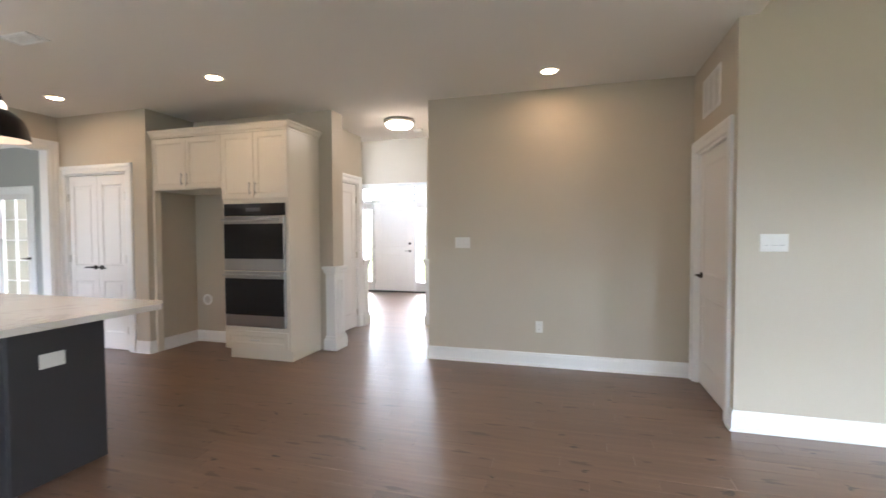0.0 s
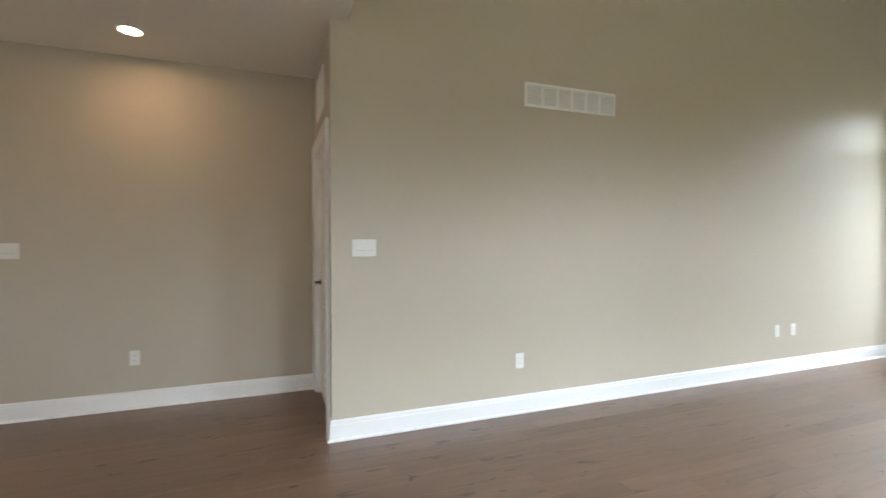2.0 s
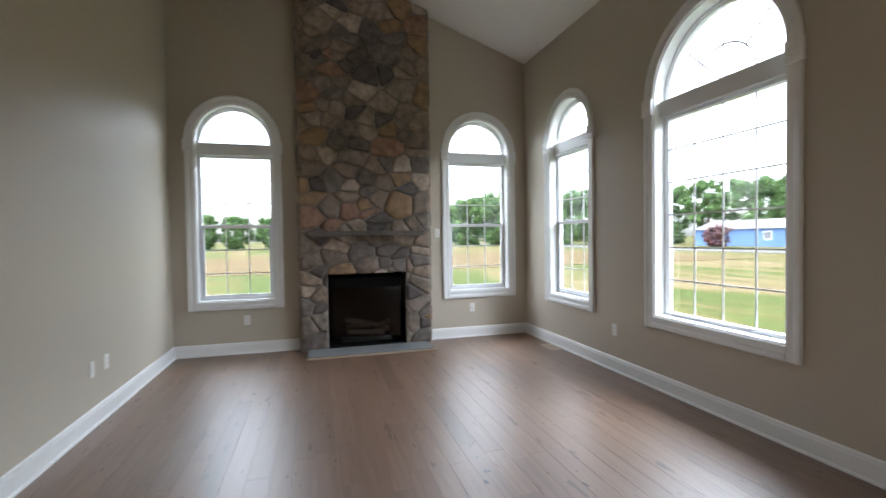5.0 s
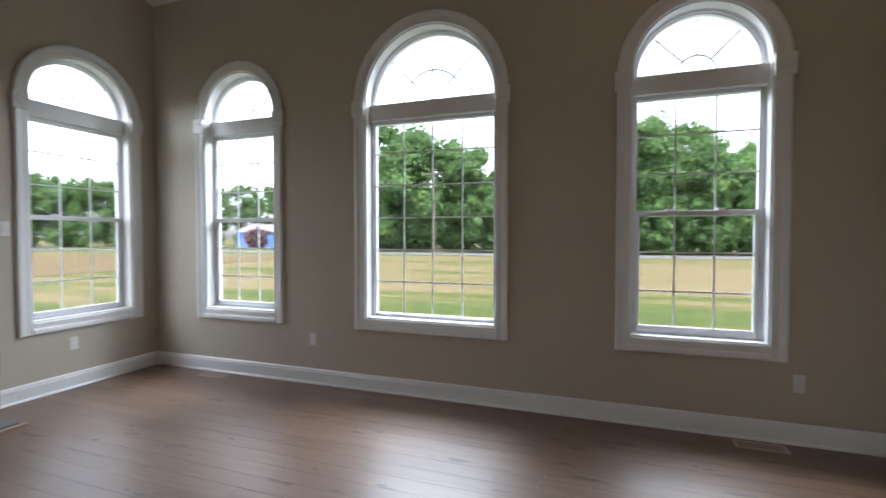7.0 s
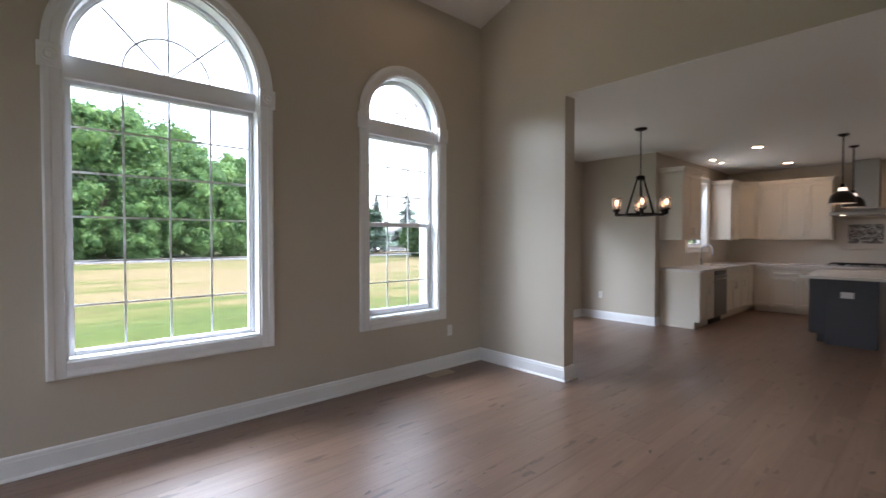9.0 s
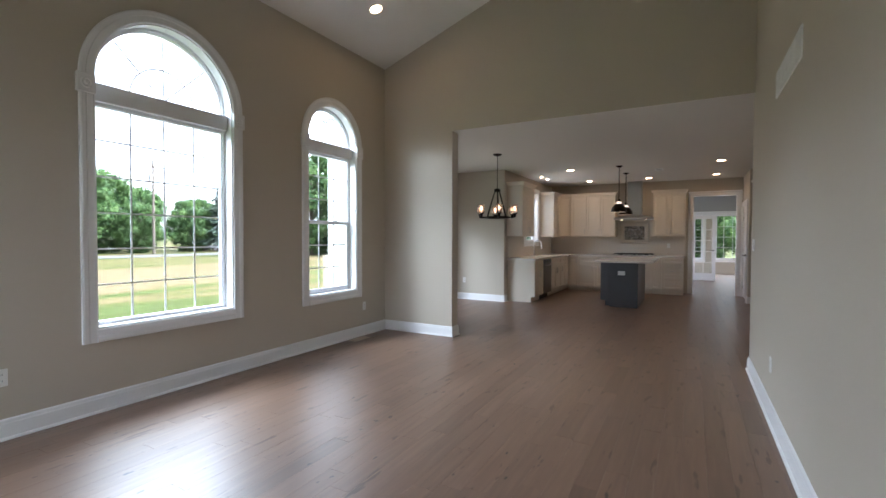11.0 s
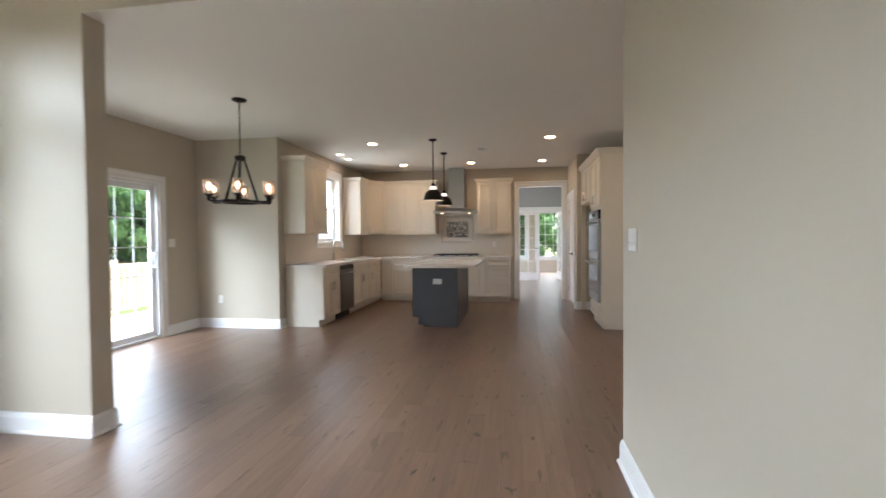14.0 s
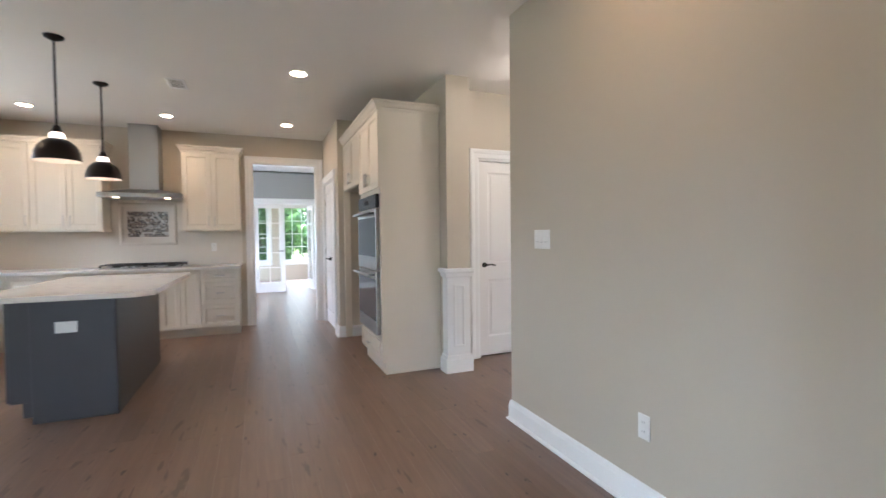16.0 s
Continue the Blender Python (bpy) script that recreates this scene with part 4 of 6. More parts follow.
wainscot(pose(-2.838, 4.522, 0, 0, 0, 90), 0.235, 0.12)
wainscot(pose(-2.312, 6.415, 0, 0, 0, -90), 0.18, 0.3)
wainscot(pose(-3.178, 5.94, 0, 0, 0, 90), 0.16, 0.2)

# ---- stone chimney ----
ch = thing("fireplace", pose(7.0, 1.14, 0), "fieldstone chimney with a black gas firebox and stone mantel", "fireplace")
CH0, CH1, FX0, FX1, FZ0, FZ1 = -0.81, 0.81, -0.485, 0.485, 0.035, 0.92


def local_top(y):
    return slope(y + 1.14) - 0.004


for a, b, z0 in ((CH0, FX0, 0.0), (FX1, CH1, 0.0), (FX0, FX1, FZ1 + 0.02)):
    core = bmesh.new()
    v = [core.verts.new((x, y, z)) for x in (0.0, 0.146) for y, z in ((a, z0), (b, z0), (b, local_top(b)), (a, local_top(a)))]
    for q in ((0, 1, 2, 3), (7, 6, 5, 4), (0, 4, 5, 1), (1, 5, 6, 2), (2, 6, 7, 3), (3, 7, 4, 0)):
        core.faces.new([v[i] for i in q])
    part("mortar_bed", core, MORTAR, ch, "grey recessed mortar")
fb = bmesh.new()
for b in ((0.45, 0.46, FX0, FX1, 0.0, FZ1 + 0.02), (0.06, 0.45, FX0 - 0.01, FX0, 0.0, FZ1 + 0.02), (0.06, 0.45, FX1, FX1 + 0.01, 0.0, FZ1 + 0.02), (0.06, 0.45, FX0, FX1, FZ1 + 0.005, FZ1 + 0.02), (0.0, 0.45, FX0, FX1, 0.0, FZ0)):
    box(fb, *b)
part("firebox", fb, SOOT, ch, "black steel firebox")
fbf = sweep(bmesh.new(), [(0.05, FX0, FZ0), (0.05, FX0, FZ1), (0.05, FX1, FZ1), (0.05, FX1, FZ0)], [(0, 0), (-0.05, 0), (-0.05, -0.02), (0, -0.02)], (-1, 0, 0), closed=True)
box(fbf, 0.055, 0.075, FX0 + 0.05, FX1 - 0.05, FZ1 - 0.17, FZ1 - 0.05)
part("firebox_surround", fbf, SOOT, ch, "matte black surround")
part("firebox_glass", boxed(0.062, 0.066, FX0 + 0.05, FX1 - 0.05, FZ0 + 0.05, FZ1 - 0.17), glass_mat("smoked_glass", (0.78, 0.78, 0.78)), ch)
rng = random.Random(5)
for k, (y0, z0, y1, z1, x) in enumerate(((-0.28, 0.17, 0.02, 0.27, 0.22), (-0.05, 0.24, 0.26, 0.20, 0.26), (-0.22, 0.14, 0.24, 0.15, 0.18), (0.05, 0.26, 0.27, 0.31, 0.24), (-0.30, 0.28, -0.12, 0.19, 0.2))):
    lg = rod(bmesh.new(), (x, y0, z0), (x + 0.03, y1, z1), 0.042, 0.034, seg=10)
    bmesh.ops.subdivide_edges(lg, edges=[q for q in lg.edges if q.calc_length() > 0.15], cuts=4)
    for v in lg.verts:
        v.co += noise.noise_vector(v.co * 14) * 0.014
    part("gas_log", lg, LOG, ch, "brown ceramic gas log", True)
part("grate", boxed(0.16, 0.34, -0.32, 0.32, FZ0, 0.10, bevel=0.01), IRON, ch)


def clip(poly, p, n):
    """The polygon's side of the line through p that n points away from."""
    out = []
    for i, a in enumerate(poly):
        b = poly[(i + 1) % len(poly)]
        da, db = (a[0] - p[0]) * n[0] + (a[1] - p[1]) * n[1], (b[0] - p[0]) * n[0] + (b[1] - p[1]) * n[1]
        if da <= 0:
            out.append(a)
        if da * db < 0:
            s = da / (da - db)
            out.append((a[0] + s * (b[0] - a[0]), a[1] + s * (b[1] - a[1])))
    return out


def shrink(poly, d):
    """The polygon moved in by d."""
    area = sum(a[0] * b[1] - b[0] * a[1] for a, b in zip(poly, poly[1:] + poly[:1]))
    if area < 0:
        poly = poly[::-1]
    out = list(poly)
    for a, b in zip(poly, poly[1:] + poly[:1]):
        ln = math.hypot(b[0] - a[0], b[1] - a[1])
        if ln < 1e-6:
            continue
        n = ((b[1] - a[1]) / ln, -(b[0] - a[0]) / ln)
        out = clip(out, (a[0] - n[0] * d, a[1] - n[1] * d), n)
        if len(out) < 3:
            return []
    return out


def smooth_poly(poly, f=0.1):
    """Corners cut, so that stones look tumbled."""
    out = []
    for i, b in enumerate(poly):
        a, c = poly[i - 1], poly[(i + 1) % len(poly)]
        out += [(b[0] + (a[0] - b[0]) * f, b[1] + (a[1] - b[1]) * f), (b[0] + (c[0] - b[0]) * f, b[1] + (c[1] - b[1]) * f)]
    return out


def stone_mesh(poly, depth, put):
    bm = bmesh.new()
    cx, cz = sum(p[0] for p in poly) / len(poly), sum(p[1] for p in poly) / len(poly)
    rings = []
    for k, (s, d) in enumerate(((1.0, -0.01), (1.0, depth * 0.6), (0.965, depth * 0.95), (0.6, depth))):
        rings.append([bm.verts.new(put(cx + (x - cx) * s, cz + (z - cz) * s, d + (noise.noise(Vector((x * 9, z * 9, k))) * 0.006 if k else 0))) for x, z in poly])
    for a, b in zip(rings, rings[1:]):
        for i in range(len(poly)):
            bm.faces.new((a[i], a[(i + 1) % len(poly)], b[(i + 1) % len(poly)], b[i]))
    bm.faces.new(rings[-1])
    return bm


# random-laid fieldstones of uneven size, wider than high, with rounded corners


STRETCH = 1.3
seeds = []
while len(seeds) < 190:
    best = None
    for _ in range(14):
        size = rng.choice((0.055, 0.075, 0.09, 0.105, 0.125, 0.15))
        p = (rng.uniform(CH0 + 0.02, CH1 - 0.02), rng.uniform(0.04, 4.95))
        room = min([math.hypot((p[0] - q[0]) / STRETCH, p[1] - q[1]) - q[2] - size for q in seeds] or [1.0])
        if best is None or room > best[0]:
            best = (room, (*p, size))
    seeds.append(best[1])
cells = []
for i, (px, pz, pr) in enumerate(seeds):
    cell = [(CH0, 0.0), (CH1, 0.0), (CH1, 5.0), (CH0, 5.0)]
    for j, (qx, qz, qr) in enumerate(seeds):
        dx, dz = (qx - px) / STRETCH, qz - pz
        dd = dx * dx + dz * dz
        if i == j or dd > 0.8 or len(cell) < 3:
            continue
        f = 0.5 + 0.7 * (pr * pr - qr * qr) / dd / 2
        cell = clip(cell, (px + (qx - px) * f, pz + (qz - pz) * f), (dx / STRETCH, dz))
    if len(cell) > 2:
        cells.append(cell)
tilt = (local_top(CH1) - local_top(CH0)) / (CH1 - CH0)
for cell in cells:
    flat = clip(cell, (CH0, local_top(CH0)), (-tilt, 1.0))
    flat = clip(clip(flat, (CH0, 0), (-1, 0)), (CH1, 0), (1, 0)) if len(flat) > 2 else []
    if len(flat) < 3:
        continue
    bits = []
    low, hi = min(v[1] for v in flat), max(v[1] for v in flat)
    if low < FZ1 and max(v[0] for v in flat) > FX0 and min(v[0] for v in flat) < FX1:
        bits = [clip(flat, (FX0, 0), (1, 0)), clip(flat, (FX1, 0), (-1, 0)), clip(clip(clip(flat, (0, FZ1), (0, -1)), (FX0, 0), (-1, 0)), (FX1, 0), (1, 0))]
    else:
        bits = [flat]
    for poly in bits:
        poly = [v for k, v in enumerate(poly) if math.hypot(v[0] - poly[k - 1][0], v[1] - poly[k - 1][1]) > 0.012]
        if len(poly) < 3:
            continue
        poly = shrink(poly, 0.0055)
        area = abs(sum(a[0] * b[1] - b[0] * a[1] for a, b in zip(poly, poly[1:] + poly[:1]))) / 2 if len(poly) > 2 else 0
        if area < 0.0012:
            continue
        poly = smooth_poly(smooth_poly(poly, 0.11), 0.2)
        dp = rng.uniform(0.012, 0.03)
        part("stone", stone_mesh(poly, dp, lambda u, w, d: (-d, u, w)), STONE, ch, "", True)
# stones down both flanks
for s, edge in ((-1, CH0), (1, CH1)):
    z = 0.0
    while z < local_top(edge) - 0.05:
        hgt = min(rng.uniform(0.16, 0.34), local_top(edge) - z)
        poly = smooth_poly(shrink([(0.0, z), (0.144, z), (0.144, z + hgt), (0.0, z + hgt)], 0.006))
        part("stone", stone_mesh(poly, rng.uniform(0.012, 0.022), lambda u, w, d, s=s, edge=edge: (u, edge + s * d, w)), STONE, ch, "", True)
        z += hgt
sh = boxed(-0.14, 0.02, -0.70, 0.70, 1.395, 1.455)
bmesh.ops.subdivide_edges(sh, edges=[q for q in sh.edges if q.calc_length() > 1], cuts=24)
for v in sh.verts:
    v.co += noise.noise_vector(v.co * 9) * 0.008
part("mantel_shelf", sh, MANTEL, ch, "rough grey stone mantel shelf")
hearth = boxed(6.60, 6.955, 0.40, 1.88, 0.0005, 0.028, bevel=0.004)
struct("hearth_edge", boxed(6.565, 6.599, 0.365, 1.915, 0.0005, 0.014, bevel=0.003), mat("pale_oak_strip", (0.42, 0.30, 0.20), 0.45, vary=0.1), "pale wood strip along the hearth", "trim")
struct("hearth", hearth, SLATE, "thin grey slate hearth slab on the wood floor", "hearth")

# ---- kitchen ----


def bar_pull(parent, x, z, length, upright, y=-0.02):
    """Satin bar pull on two posts."""
    bm = bmesh.new()
    h = length / 2
    ends = [(x, y - 0.03, z - h), (x, y - 0.03, z + h)] if upright else [(x - h, y - 0.03, z), (x + h, y - 0.03, z)]
    rod(bm, *ends, 0.0065, seg=8)
    for s in (-0.36, 0.36):
        c = (x, y, z + s * length) if upright else (x + s * length, y, z)
        rod(bm, c, (c[0], y - 0.03, c[2]), 0.005, seg=6)
    part("pull", bm, NICKEL, parent, "satin nickel bar pull", True)


def front(parent, x0, x1, z0, z1, name="cabinet_door", pull=None, material=None, rail=0.055):
    """Framed front between x0 and x1; pull: 'l', 'r' (upright at that side), 'h' (level), with 't'/'b' for its end."""
    g = 0.0026
    w, h = x1 - x0 - 2 * g, z1 - z0 - 2 * g
    r = min(rail, h * 0.28)
    slab = panelled(w, h, 0.02, [(r, w - r, r, h - r)], 0.011, False)
    bmesh.ops.transform(slab, matrix=pose(x0 + g, -0.02, z0 + g), verts=slab.verts)
    f = part(name, slab, material or CABW, parent)
    if pull == "h":
        bar_pull(f, (x0 + x1) / 2, (z0 + z1) / 2, 0.10, False)
    elif pull:
        zz = z1 - 0.11 if pull[1] == "t" else z0 + 0.11
        bar_pull(f, x0 + 0.035 if pull[0] == "l" else x1 - 0.035, zz, 0.13, True)
    return f


def carcass(name, m, w, z0, z1, depth, label, toe=True, group="", end_l=False, end_r=False):
    c = thing(name, m, label, "cabinet", group)
    part("body", boxed(0.0005, w - 0.0005, 0.0, depth, z0 + (0.11 if toe else 0), z1, bevel=0.001), CABW, c)
    if toe:
        part("toe_kick", boxed(0.001, w - 0.001, 0.07, depth - 0.002, 0.001, 0.109), CABW, c)
    return c


BT = 0.875  # under the worktop
south = pose(-2.75, -0.02, 0, 0, 0, 180)
G1, G2 = "kitchen base cabinets", "kitchen wall cabinets"
CREAM = "cream painted base cabinet with framed fronts and nickel pulls"
c = carcass("base_cabinet", south, 0.60, 0, BT, 0.575, CREAM, group=G1)
part("end_panel", boxed(-0.022, -0.001, -0.012, 0.575, 0.11, BT), CABW, c)
part("end_panel_foot", boxed(-0.022, -0.001, 0.06, 0.575, 0.001, 0.109), CABW, c)
front(c, 0, 0.60, 0.70, BT - 0.004, "drawer_front", "h")
front(c, 0, 0.30, 0.12, 0.69, pull="rt")
front(c, 0.30, 0.60, 0.12, 0.69, pull="lt")
dw = thing("dishwasher", pose(-3.352, -0.02, 0, 0, 0, 180), "stainless steel dishwasher under the worktop", "dishwasher")
part("body", boxed(0.004, 0.596, 0.0, 0.56, 0.12, BT - 0.006), DARKSTEEL, dw)
part("door_panel", boxed(0.004, 0.596, -0.03, -0.001, 0.12, 0.79, bevel=0.005, seg=2), DARKSTEEL, dw)
part("control_strip", boxed(0.004, 0.596, -0.026, -0.001, 0.793, BT - 0.008, bevel=0.004), BLACKGLASS, dw, "dark control strip")
part("kick_plate", boxed(0.004, 0.596, 0.06, 0.5, 0.001, 0.118), IRON, dw)
hb = rod(bmesh.new(), (0.05, -0.065, 0.74), (0.55, -0.065, 0.74), 0.01, seg=10)
for x in (0.08, 0.52):
    rod(hb, (x, -0.03, 0.74), (x, -0.065, 0.74), 0.007, seg=8)
part("bar_handle", hb, STEEL, dw, "", True)
c = carcass("base_cabinet", pose(-3.956, -0.02, 0, 0, 0, 180), 0.92, 0, BT, 0.575, "cream painted sink cabinet with a false drawer front", group=G1)
front(c, 0, 0.92, 0.70, BT - 0.004, "drawer_front")
front(c, 0, 0.46, 0.12, 0.69, pull="rt")
front(c, 0.46, 0.92, 0.12, 0.69, pull="lt")
c = carcass("base_cabinet", pose(-4.878, -0.02, 0, 0, 0, 180), 0.45, 0, BT, 0.575, CREAM, group=G1)
front(c, 0, 0.45, 0.70, BT - 0.004, "drawer_front", "h")
front(c, 0, 0.45, 0.12, 0.69, pull="lt")
c = carcass("corner_base_cabinet", pose(-5.330, -0.02, 0, 0, 0, 180), 0.845, 0, BT, 0.575, "cream painted corner base cabinet", group=G1)
part("filler", boxed(0, 0.235, -0.02, -0.001, 0.12, BT - 0.004), CABW, c)
wx = -5.59
c = carcass("base_cabinet", pose(wx, 0.005, 0, 0, 0, 90), 0.255, 0, BT, 0.585, CREAM, group=G1)
front(c, 0, 0.255, 0.12, BT - 0.004, pull="rt", rail=0.05)
c = carcass("base_cabinet", pose(wx, 0.262, 0, 0, 0, 90), 0.83, 0, BT, 0.585, CREAM, group=G1)
front(c, 0, 0.83, 0.70, BT - 0.004, "drawer_front", "h")
front(c, 0, 0.415, 0.12, 0.69, pull="rt")
front(c, 0.415, 0.83, 0.12, 0.69, pull="lt")
c = carcass("base_cabinet", pose(wx, 1.094, 0, 0, 0, 90), 0.66, 0, BT, 0.585, CREAM, group=G1)
front(c, 0, 0.66, 0.70, BT - 0.004, "drawer_front", "h")
front(c, 0, 0.66, 0.41, 0.69, "drawer_front", "h")
front(c, 0, 0.66, 0.12, 0.40, "drawer_front", "h")
c = carcass("base_cabinet", pose(wx, 1.756, 0, 0, 0, 90), 0.452, 0, BT, 0.585, "cream painted base cabinet with two narrow doors", group=G1)
front(c, 0, 0.226, 0.12, BT - 0.004, pull=None, rail=0.05)
front(c, 0.226, 0.452, 0.12, BT - 0.004, pull=None, rail=0.05)
c = carcass("base_cabinet", pose(wx, 2.21, 0, 0, 0, 90), 0.46, 0, BT, 0.585, "cream painted base cabinet with three drawers", group=G1)
front(c, 0, 0.46, 0.715, BT - 0.004, "drawer_front", "h", rail=0.04)
front(c, 0, 0.46, 0.425, 0.71, "drawer_front", "h")
front(c, 0, 0.46, 0.12, 0.42, "drawer_front", "h")

# worktop in an L with the sink cut out
wt = thing("worktop", pose(-4.4, -0.3, 0), "white quartz worktop with faint veins", "worktop")
bm = bmesh.new()
Z0, Z1 = BT + 0.002, 0.914
for b in ((-2.755, -4.06, -0.609, 0.03), (-4.76, -6.179, -0.609, 0.03), (-4.06, -4.76, -0.11, 0.03), (-4.06, -4.76, -0.609, -0.50)):
    box(bm, b[0] + 4.4, b[1] + 4.4, b[2] + 0.3, b[3] + 0.3, Z0, Z1)
box(bm, -2.72 + 4.4, -2.755 + 4.4, -0.609 + 0.3, 0.03 + 0.3, Z0, Z1)
box(bm, -6.179 + 4.4, -5.535 + 4.4, 0.03 + 0.3, 2.69 + 0.3, Z0, Z1)
bmesh.ops.remove_doubles(bm, verts=bm.verts, dist=1e-4)
part("slab", bm, QUARTZ, wt)
sk = thing("sink", pose(-4.41, -0.305, 0), "undermounted stainless steel sink", "sink")
b = bmesh.new()
for q in ((-0.35, 0.35, -0.195, 0.195, 0.68, 0.69), (-0.36, -0.35, -0.195, 0.195, 0.68, Z0 - 0.002), (0.35, 0.36, -0.195, 0.195, 0.68, Z0 - 0.002), (-0.35, 0.35, -0.205, -0.195, 0.68, Z0 - 0.002), (-0.35, 0.35, 0.195, 0.205, 0.68, Z0 - 0.002)):
    box(b, *q)
part("basin", b, STEEL, sk)
fc = thing("faucet", pose(-4.41, -0.54, 0.9145), "chrome gooseneck kitchen faucet with a pull-down spray", "faucet")
part("base", lathe(bmesh.new(), [(0.0, 0), (0.027, 0), (0.027, 0.006), (0.02, 0.02), (0.018, 0.10), (0.015, 0.12), (0.0, 0.12)], seg=16), STEEL, fc, "", True)
neck = [(0, 0, 0.11), (0, 0, 0.28)] + [(0, 0.09 - 0.09 * math.cos(radians(a)), 0.28 + 0.09 * math.sin(radians(a))) for a in range(15, 181, 15)] + [(0, 0.18, 0.25)]
nb = bmesh.new()
for a, q in zip(neck, neck[1:]):
    rod(nb, a, q, 0.012, seg=10)
part("neck", nb, STEEL, fc, "", True)
part("spray_head", rod(bmesh.new(), (0, 0.18, 0.255), (0, 0.18, 0.16), 0.016, 0.019, seg=12), STEEL, fc, "", True)
part("lever", rod(bmesh.new(), (0.018, 0, 0.07), (0.08, 0, 0.10), 0.008, 0.006, seg=8), STEEL, fc, "", True)

# splashback, accent and wall cabinets
TILE_N = TILE.node_tree
brick = TILE_N.nodes.new("ShaderNodeTexBrick")
brick.inputs["Scale"].default_value = 1.0
brick.inputs["Brick Width"].default_value, brick.inputs["Row Height"].default_value, brick.inputs["Mortar Size"].default_value = 0.152, 0.076, 0.0015
gm = TILE_N.nodes.new("ShaderNodeNewGeometry")
sep, com, ad = (TILE_N.nodes.new("ShaderNode" + k) for k in ("SeparateXYZ", "CombineXYZ", "Math"))
TILE_N.links.new(gm.outputs["Position"], sep.inputs[0])
TILE_N.links.new(sep.outputs[0], ad.inputs[0])
TILE_N.links.new(sep.outputs[1], ad.inputs[1])
TILE_N.links.new(ad.outputs[0], com.inputs[0])
TILE_N.links.new(sep.outputs[2], com.inputs[1])
TILE_N.links.new(com.outputs[0], brick.inputs["Vector"])
tb = TILE_N.nodes.new("ShaderNodeBump")
tb.inputs["Strength"].default_value, tb.inputs["Distance"].default_value, tb.invert = 0.5, 0.0015, True
TILE_N.links.new(brick.outputs["Fac"], tb.inputs["Height"])
TILE_N.links.new(tb.outputs[0], TILE_N.nodes["Principled BSDF"].inputs["Normal"])
struct("backsplash_south", boxed(-2.73, -3.80, -0.609, -0.601, 0.915, 1.40), TILE, "cream tiled backsplash beside the window", "backsplash")
struct("backsplash_sill", boxed(-3.80, -4.96, -0.609, -0.601, 0.915, 1.14), TILE, "cream tiled backsplash under the window", "backsplash")
struct("backsplash_corner", boxed(-4.96, -6.17, -0.609, -0.601, 0.915, 1.40), TILE, "cream tiled backsplash by the corner", "backsplash")
bm = boxed(-6.179, -6.171, -0.60, 2.70, 0.915, 1.40)
box(bm, -6.179, -6.171, 1.125, 1.985, 1.40, 1.83)
struct("backsplash_west", bm, TILE, "cream tiled backsplash behind the cooktop", "backsplash")
ac = thing("accent_panel", pose(-6.17, 1.54, 1.48), "framed glass mosaic accent above the cooktop", "tile accent")
part("accent_frame", sweep(bmesh.new(), [(0, -0.285, -0.23), (0, -0.285, 0.23), (0, 0.285, 0.23), (0, 0.285, -0.23)], [(0, -0.001), (0, 0.014), (0.02, 0.018), (0.045, 0.012), (0.052, -0.001)], (1, 0, 0), closed=True), TILE, ac)
part("accent_field", boxed(-0.001, 0.003, -0.285, 0.285, -0.23, 0.23), TILE, ac)
mb = bmesh.new()
mr = random.Random(3)
for i in range(15):
    y = -0.235 - mr.uniform(0, 0.02)
    while y < 0.235:
        w = mr.choice((0.014, 0.02, 0.03))
        a, b2 = max(y, -0.235), min(y + w - 0.002, 0.235)
        if b2 - a > 0.004:
            box(mb, 0.003, 0.006 + mr.uniform(0, 0.002), a, b2, -0.17 + i * 0.0228, -0.17 + i * 0.0228 + 0.0208)
        y += w
part("mosaic", mb, MOSAIC, ac, "brown and grey glass mosaic")["kind"] = "stuff"

U0, U1 = 1.40, 2.43
CROWN = [(0, 0), (0.0, 0.085), (0.05, 0.085), (0.05, 0.07), (0.035, 0.06), (0.022, 0.03), (0.008, 0.02), (0.008, 0)]
LRAIL = [(0, 0), (0.012, 0), (0.012, -0.006), (0.006, -0.022), (0, -0.022)]


def wall_unit(m, w, doors, label, left=True, right=True, depth=0.33):
    """Wall cabinet with its crown; local x 0..w, doors at y = -0.02."""
    c = thing("wall_cabinet", m, label, "cabinet", G2)
    part("body", boxed(0.0005, w - 0.0005, 0, depth, U0, U1, bevel=0.001), CABW, c)
    for x0, x1, p in doors:
        front(c, x0, x1, U0 + 0.003, U1 - 0.003, pull=p)
    path = [(0, -0.02, U1)] + [(w, -0.02, U1)]
    if left:
        path = [(0, depth, U1)] + path
    if right:
        path = path + [(w, depth, U1)]
    part("crown", sweep(bmesh.new(), path[::-1], CROWN, (0, 0, 1)), CABW, c)
    part("light_rail", sweep(bmesh.new(), [(x, y, U0) for x, y, z in path][::-1], LRAIL, (0, 0, 1)), CABW, c)
    part("top", boxed(0.001, w - 0.001, -0.019, depth, U1 + 0.001, U1 + 0.02), CABW, c)
    return c


